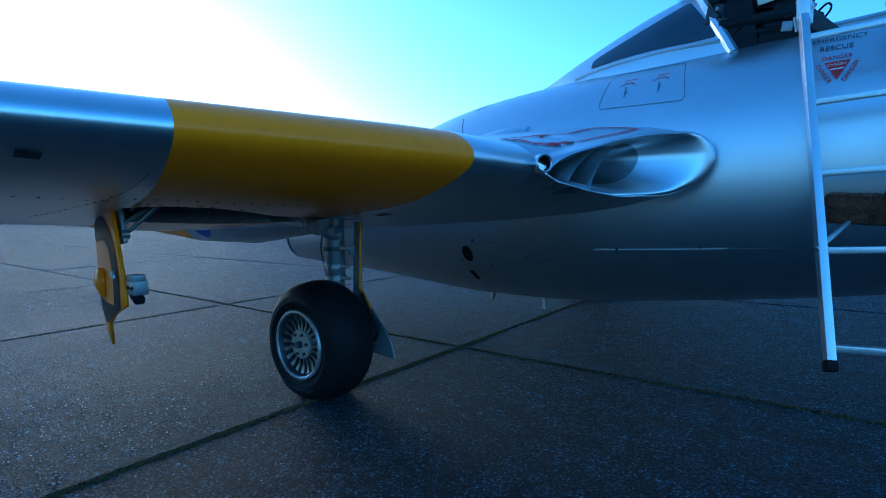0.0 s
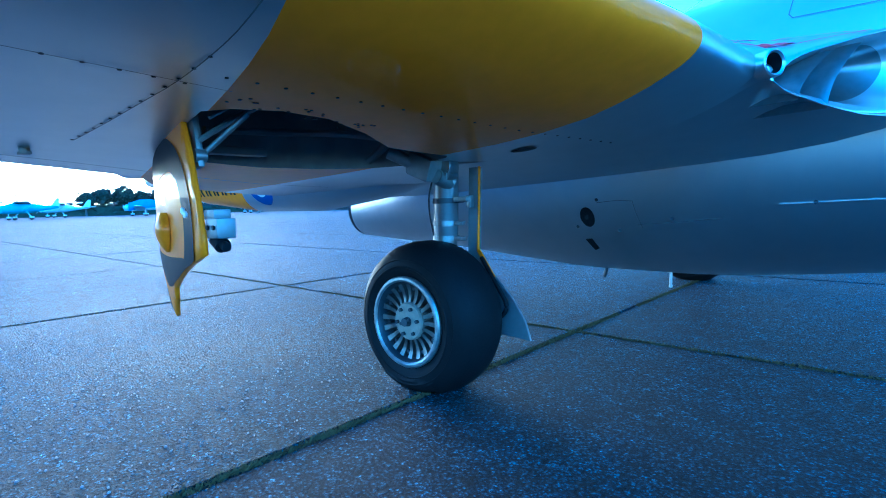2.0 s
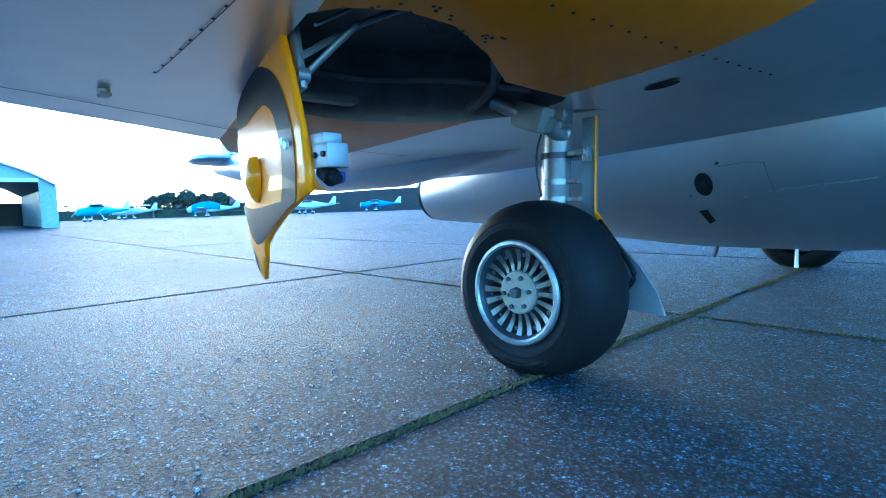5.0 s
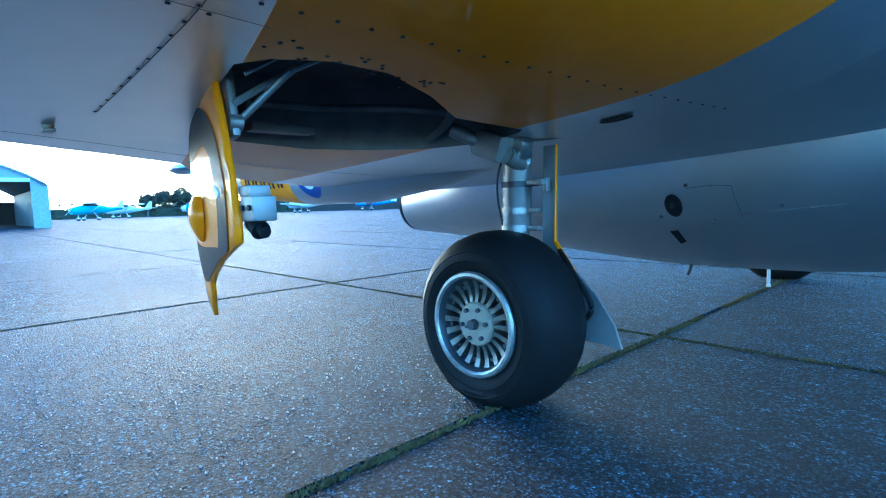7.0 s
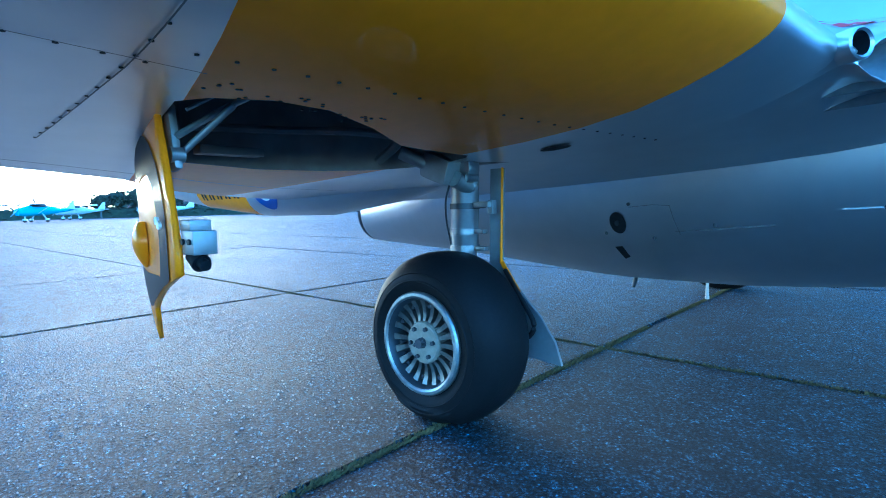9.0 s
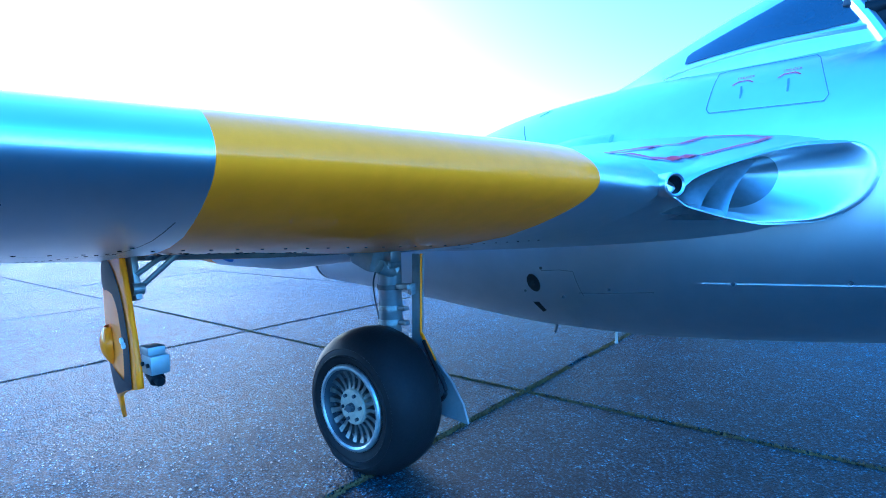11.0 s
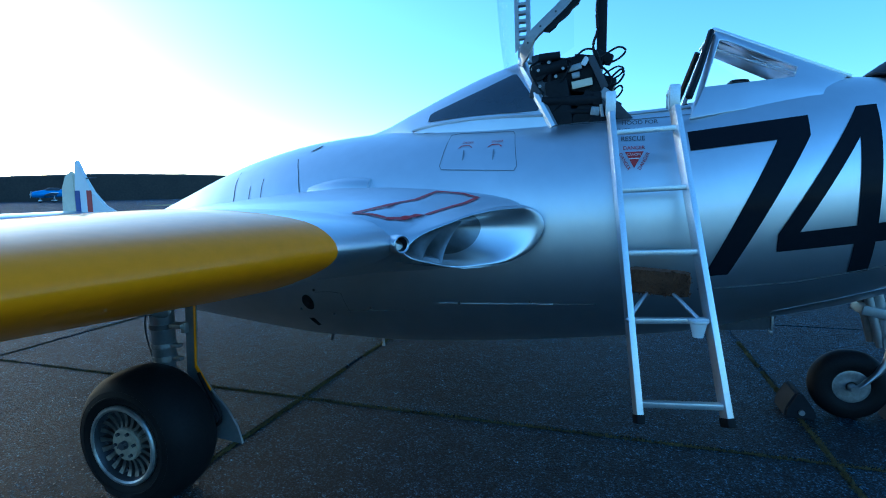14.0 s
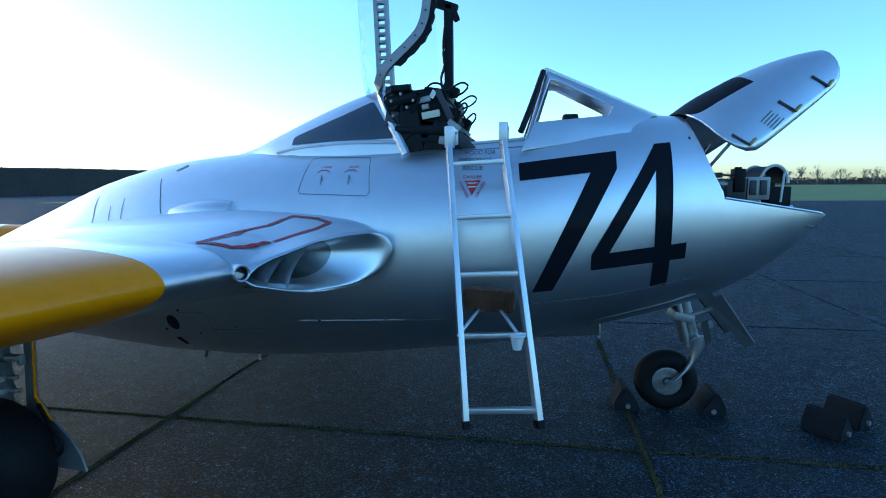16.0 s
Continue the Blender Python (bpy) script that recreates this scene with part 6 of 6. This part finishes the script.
thicket("hedge", "dark uneven hedge behind the parked aeroplanes", "hedge", [polar(-96, 74 * FAR), polar(-89, 72 * FAR), polar(-80, 70 * FAR), polar(-70, 68 * FAR), polar(-62, 70 * FAR)], 3.6, 11, None, 1.0, 1.5)
thicket("far_woods", "distant line of bare winter trees", "trees", [polar(18, 190), polar(30, 190), polar(40, 185), polar(54, 180)], 2.6, 21, material("winter_scrub", (0.12, 0.115, 0.105), 0.95, 0, 0.25, 3, 0.3), 5.0, 0.9)


def bank():
    pts = [polar(a, d * FAR) for a, d in ((-72, 80), (-64, 72), (-56, 68), (-50, 66), (-44, 68), (-38, 74), (-30, 85))]
    hs = [2.0, 3.8, 4.6, 4.9, 4.9, 4.8, 4.2]
    bm = bmesh.new()
    rings = []
    for k in range(61):
        u = k / 60 * (len(pts) - 1)
        i = min(int(u), len(pts) - 2)
        f = u - i
        x, y = pts[i][0] + (pts[i + 1][0] - pts[i][0]) * f, pts[i][1] + (pts[i + 1][1] - pts[i][1]) * f
        h = hs[i] + (hs[i + 1] - hs[i]) * f + 0.08 * noise.noise(Vector((k * 0.7, 0, 0)))
        d = Vector((x, y, 0)).normalized()
        rings.append([Vector((x, y, -0.1)) + d * o + Vector((0, 0, h * z)) for o, z in ((-2.0, 0), (-1.0, 0.6), (-0.2, 0.95), (0.6, 1.0), (2.5, 1.0), (5, 0))])
    loft(rings, False, False, bm)
    tagged(new("earth_bank", mesh_of("earth_bank", bm, material("dark_bank", (0.04, 0.032, 0.025), 0.95, 0, 0.4, 3, 0.3, 0.4))), "dark earth bank with scrub along its top", "bank", kind="structure")
    thicket("bank_scrub", "thin bare scrub along the bank", "scrub", [(p[0] * 1.01, p[1] * 1.01) for p in pts[2:6]], 5.6, 31, BARK, 0.16)


bank()


def bare_tree(az, d, hgt, seed, base=0.0):
    rnd = random.Random(seed)
    x, y = polar(az, d)
    t = new("bare_tree")
    tagged(t, "leafless winter tree with fine twigs", "tree", "bare trees")
    bm = bmesh.new()

    def limb(p, dirn, length, r, depth):
        q = p + dirn * length
        rod(bm, p, q, r, r * 0.65, 5 if depth else 8)
        if depth < 4:
            for k in range(3 if depth else 5):
                dd = (dirn + Vector((rnd.gauss(0, 0.5), rnd.gauss(0, 0.5), rnd.gauss(0.1, 0.25)))).normalized()
                limb(p + dirn * length * rnd.uniform(0.55, 1), dd, length * rnd.uniform(0.55, 0.75), r * 0.55, depth + 1)

    limb(Vector((0, 0, 0)), Vector((0, 0, 1)), hgt * 0.33, hgt * 0.02, 0)
    part("limbs", bm, BARK, t)
    t.matrix_world = pose(x, y, base)


bare_tree(-43, 76 * FAR, 9.0, 1)
bare_tree(-80.2, 76 * FAR, 8.0, 2)
rnd = random.Random(77)
for k in range(54):
    bare_tree(19 + k * 0.62 + rnd.uniform(-0.4, 0.4), rnd.uniform(172, 192), rnd.uniform(5.0, 7.6), 40 + k)


def leafy_tree(az, d, hgt, seed):
    rnd = random.Random(seed)
    x, y = polar(az, d)
    t = new("leafy_tree")
    tagged(t, "dark evergreen tree behind the hedge", "tree", "evergreen trees")
    bm = bmesh.new()
    rod(bm, (0, 0, 0), (0, 0, hgt * 0.5), 0.2, 0.1, 8)
    for k in range(5):
        a = k * 1.3
        rod(bm, (0, 0, hgt * 0.35), (math.cos(a) * hgt * 0.25, math.sin(a) * hgt * 0.25, hgt * 0.65), 0.09, 0.03, 6)
    part("trunk", bm, BARK, t)
    bm = bmesh.new()
    for k in range(1500):
        v = Vector((rnd.gauss(0, 1), rnd.gauss(0, 1), rnd.gauss(0, 1))).normalized()
        rr = hgt * 0.36 * (0.6 + 0.4 * rnd.random()) * (1 + 0.35 * noise.noise(v * 1.8 + Vector((seed, 0, 0))))
        p = Vector((v.x * rr, v.y * rr, hgt * 0.64 + v.z * rr * 0.85))
        u1 = Vector((rnd.gauss(0, 1), rnd.gauss(0, 1), rnd.gauss(0, 1))).normalized() * rnd.uniform(0.12, 0.3)
        u2 = u1.cross(v).normalized() * 0.18
        bm.faces.new([bm.verts.new(p + q) for q in (u1, u2, -u1, -u2)])
    part("crown", bm, HEDGE, t)
    t.matrix_world = pose(x, y, 0)


for a, d, h, sd in ((-75.5, 68, 4.6, 3), (-74.2, 70, 5.4, 4), (-72.6, 70, 6.0, 5), (-71.2, 72, 5.1, 6), (-69.5, 72, 5.6, 7)):
    leafy_tree(a, d * FAR, h, sd)
bm = bmesh.new()
x, y = polar(-70.5, 78 * FAR)
plate(bm, [(x, y - 7, 2.6), (x, y + 7, 2.6), (x - 5, y + 7, 4.6), (x - 5, y - 7, 4.6)], (0, 0, 0.15))
shed = new("shed")
tagged(shed, "low brick building with a red tiled roof", "building")
part("roof", bm, BRICK, shed, "dull red roof")
bm = bmesh.new()
box(bm, (x - 3, y, 1.3), (6, 13, 2.6))
part("wall", bm, BRICK, shed)

# ---------------- concrete bays and their mossy joints ----------------
GX, GY, BX, BY, GAP = 0.06, 1.29, 3.06, 2.9, 0.022


LINES = [GY + BY * j for j in range(-4, 8)]


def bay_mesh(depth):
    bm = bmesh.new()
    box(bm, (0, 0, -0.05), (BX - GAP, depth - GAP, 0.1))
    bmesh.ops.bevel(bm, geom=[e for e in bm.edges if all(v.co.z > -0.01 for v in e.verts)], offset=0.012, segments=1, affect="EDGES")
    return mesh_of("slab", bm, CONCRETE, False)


for j, (y0, y1) in enumerate(zip(LINES, LINES[1:])):
    bay = bay_mesh(y1 - y0)
    for i in range(-18, 9):
        s = new("slab", bay)
        s.parent = apron
        rr = random.Random(i * 91 + j)
        s.location = (GX + BX * (i + 0.5), (y0 + y1) / 2, rr.uniform(-0.002, 0.002))


def flint_scatter():
    """Pale flints worn out of the concrete, thickest on the open side of the jet."""
    rnd = random.Random(23)
    bm = bmesh.new()
    for k in range(2600):
        x, y = rnd.uniform(-3.0, 0.0), rnd.uniform(-1.5, 0.9)
        if noise.noise(Vector((x * 1.3, y * 1.3, 5))) < rnd.uniform(-0.3, 0.3) + 0.2 * y:
            continue
        r = rnd.uniform(0.0022, 0.0045) if rnd.random() < 0.85 else rnd.uniform(0.0045, 0.007)
        a0, flat = rnd.random() * 6.28, rnd.uniform(0.55, 1)
        rings = []
        for rr, z in ((1.0, -0.003), (0.85, 0.0032), (0.4, 0.003 + 0.35 * r)):
            ring = []
            for n in range(6):
                a = n * math.pi / 3
                u, v = rr * r * math.cos(a), rr * r * flat * math.sin(a)
                ring.append(bm.verts.new((x + u * math.cos(a0) - v * math.sin(a0), y + u * math.sin(a0) + v * math.cos(a0), z)))
            rings.append(ring)
        for p, q in zip(rings, rings[1:]):
            for n in range(6):
                bm.faces.new((p[n], p[(n + 1) % 6], q[(n + 1) % 6], q[n]))
        bm.faces.new(rings[-1])
    tagged(new("flint_chips", mesh_of("flint_chips", bm, FLINT)), "pale flint chips showing in the worn concrete", "stones", kind="stuff")


flint_scatter()


def moss_strip():
    """Clumps of moss and grass in the joints round the wheels."""
    rnd = random.Random(17)
    bm = bmesh.new()
    lines = [((GX, -4.0), (GX, 4.5), 1.0), ((-6.0, GY), (6.5, GY), 0.6), ((GX + BX, -2.5), (GX + BX, 4.5), 0.8), ((GX - BX, -3), (GX - BX, 4.5), 0.3)]
    for (ax, ay), (bx, by), dens in lines:
        n = int(math.hypot(bx - ax, by - ay) * 1100 * dens)
        for k in range(n):
            u = rnd.random()
            x, y = ax + (bx - ax) * u, ay + (by - ay) * u
            if noise.noise(Vector((x * 1.7, y * 1.7, 3))) < -0.3:
                continue
            w = 0.009 + 0.012 * max(0, noise.noise(Vector((x * 3.1, y * 3.1, 9))))
            x += rnd.gauss(0, w)
            y += rnd.gauss(0, w)
            h = rnd.uniform(0.001, 0.009)
            a = rnd.random() * 6.28
            d = Vector((math.cos(a), math.sin(a), 0)) * rnd.uniform(0.003, 0.008)
            p = Vector((x, y, -0.006))
            bm.faces.new([bm.verts.new(q) for q in (p - d, p + d, p + Vector((rnd.gauss(0, 0.009), rnd.gauss(0, 0.009), h + 0.006)))])
    tagged(new("joint_moss", mesh_of("joint_moss", bm, MOSS, False)), "green-brown moss growing in the concrete joints", "moss", kind="stuff")


moss_strip()
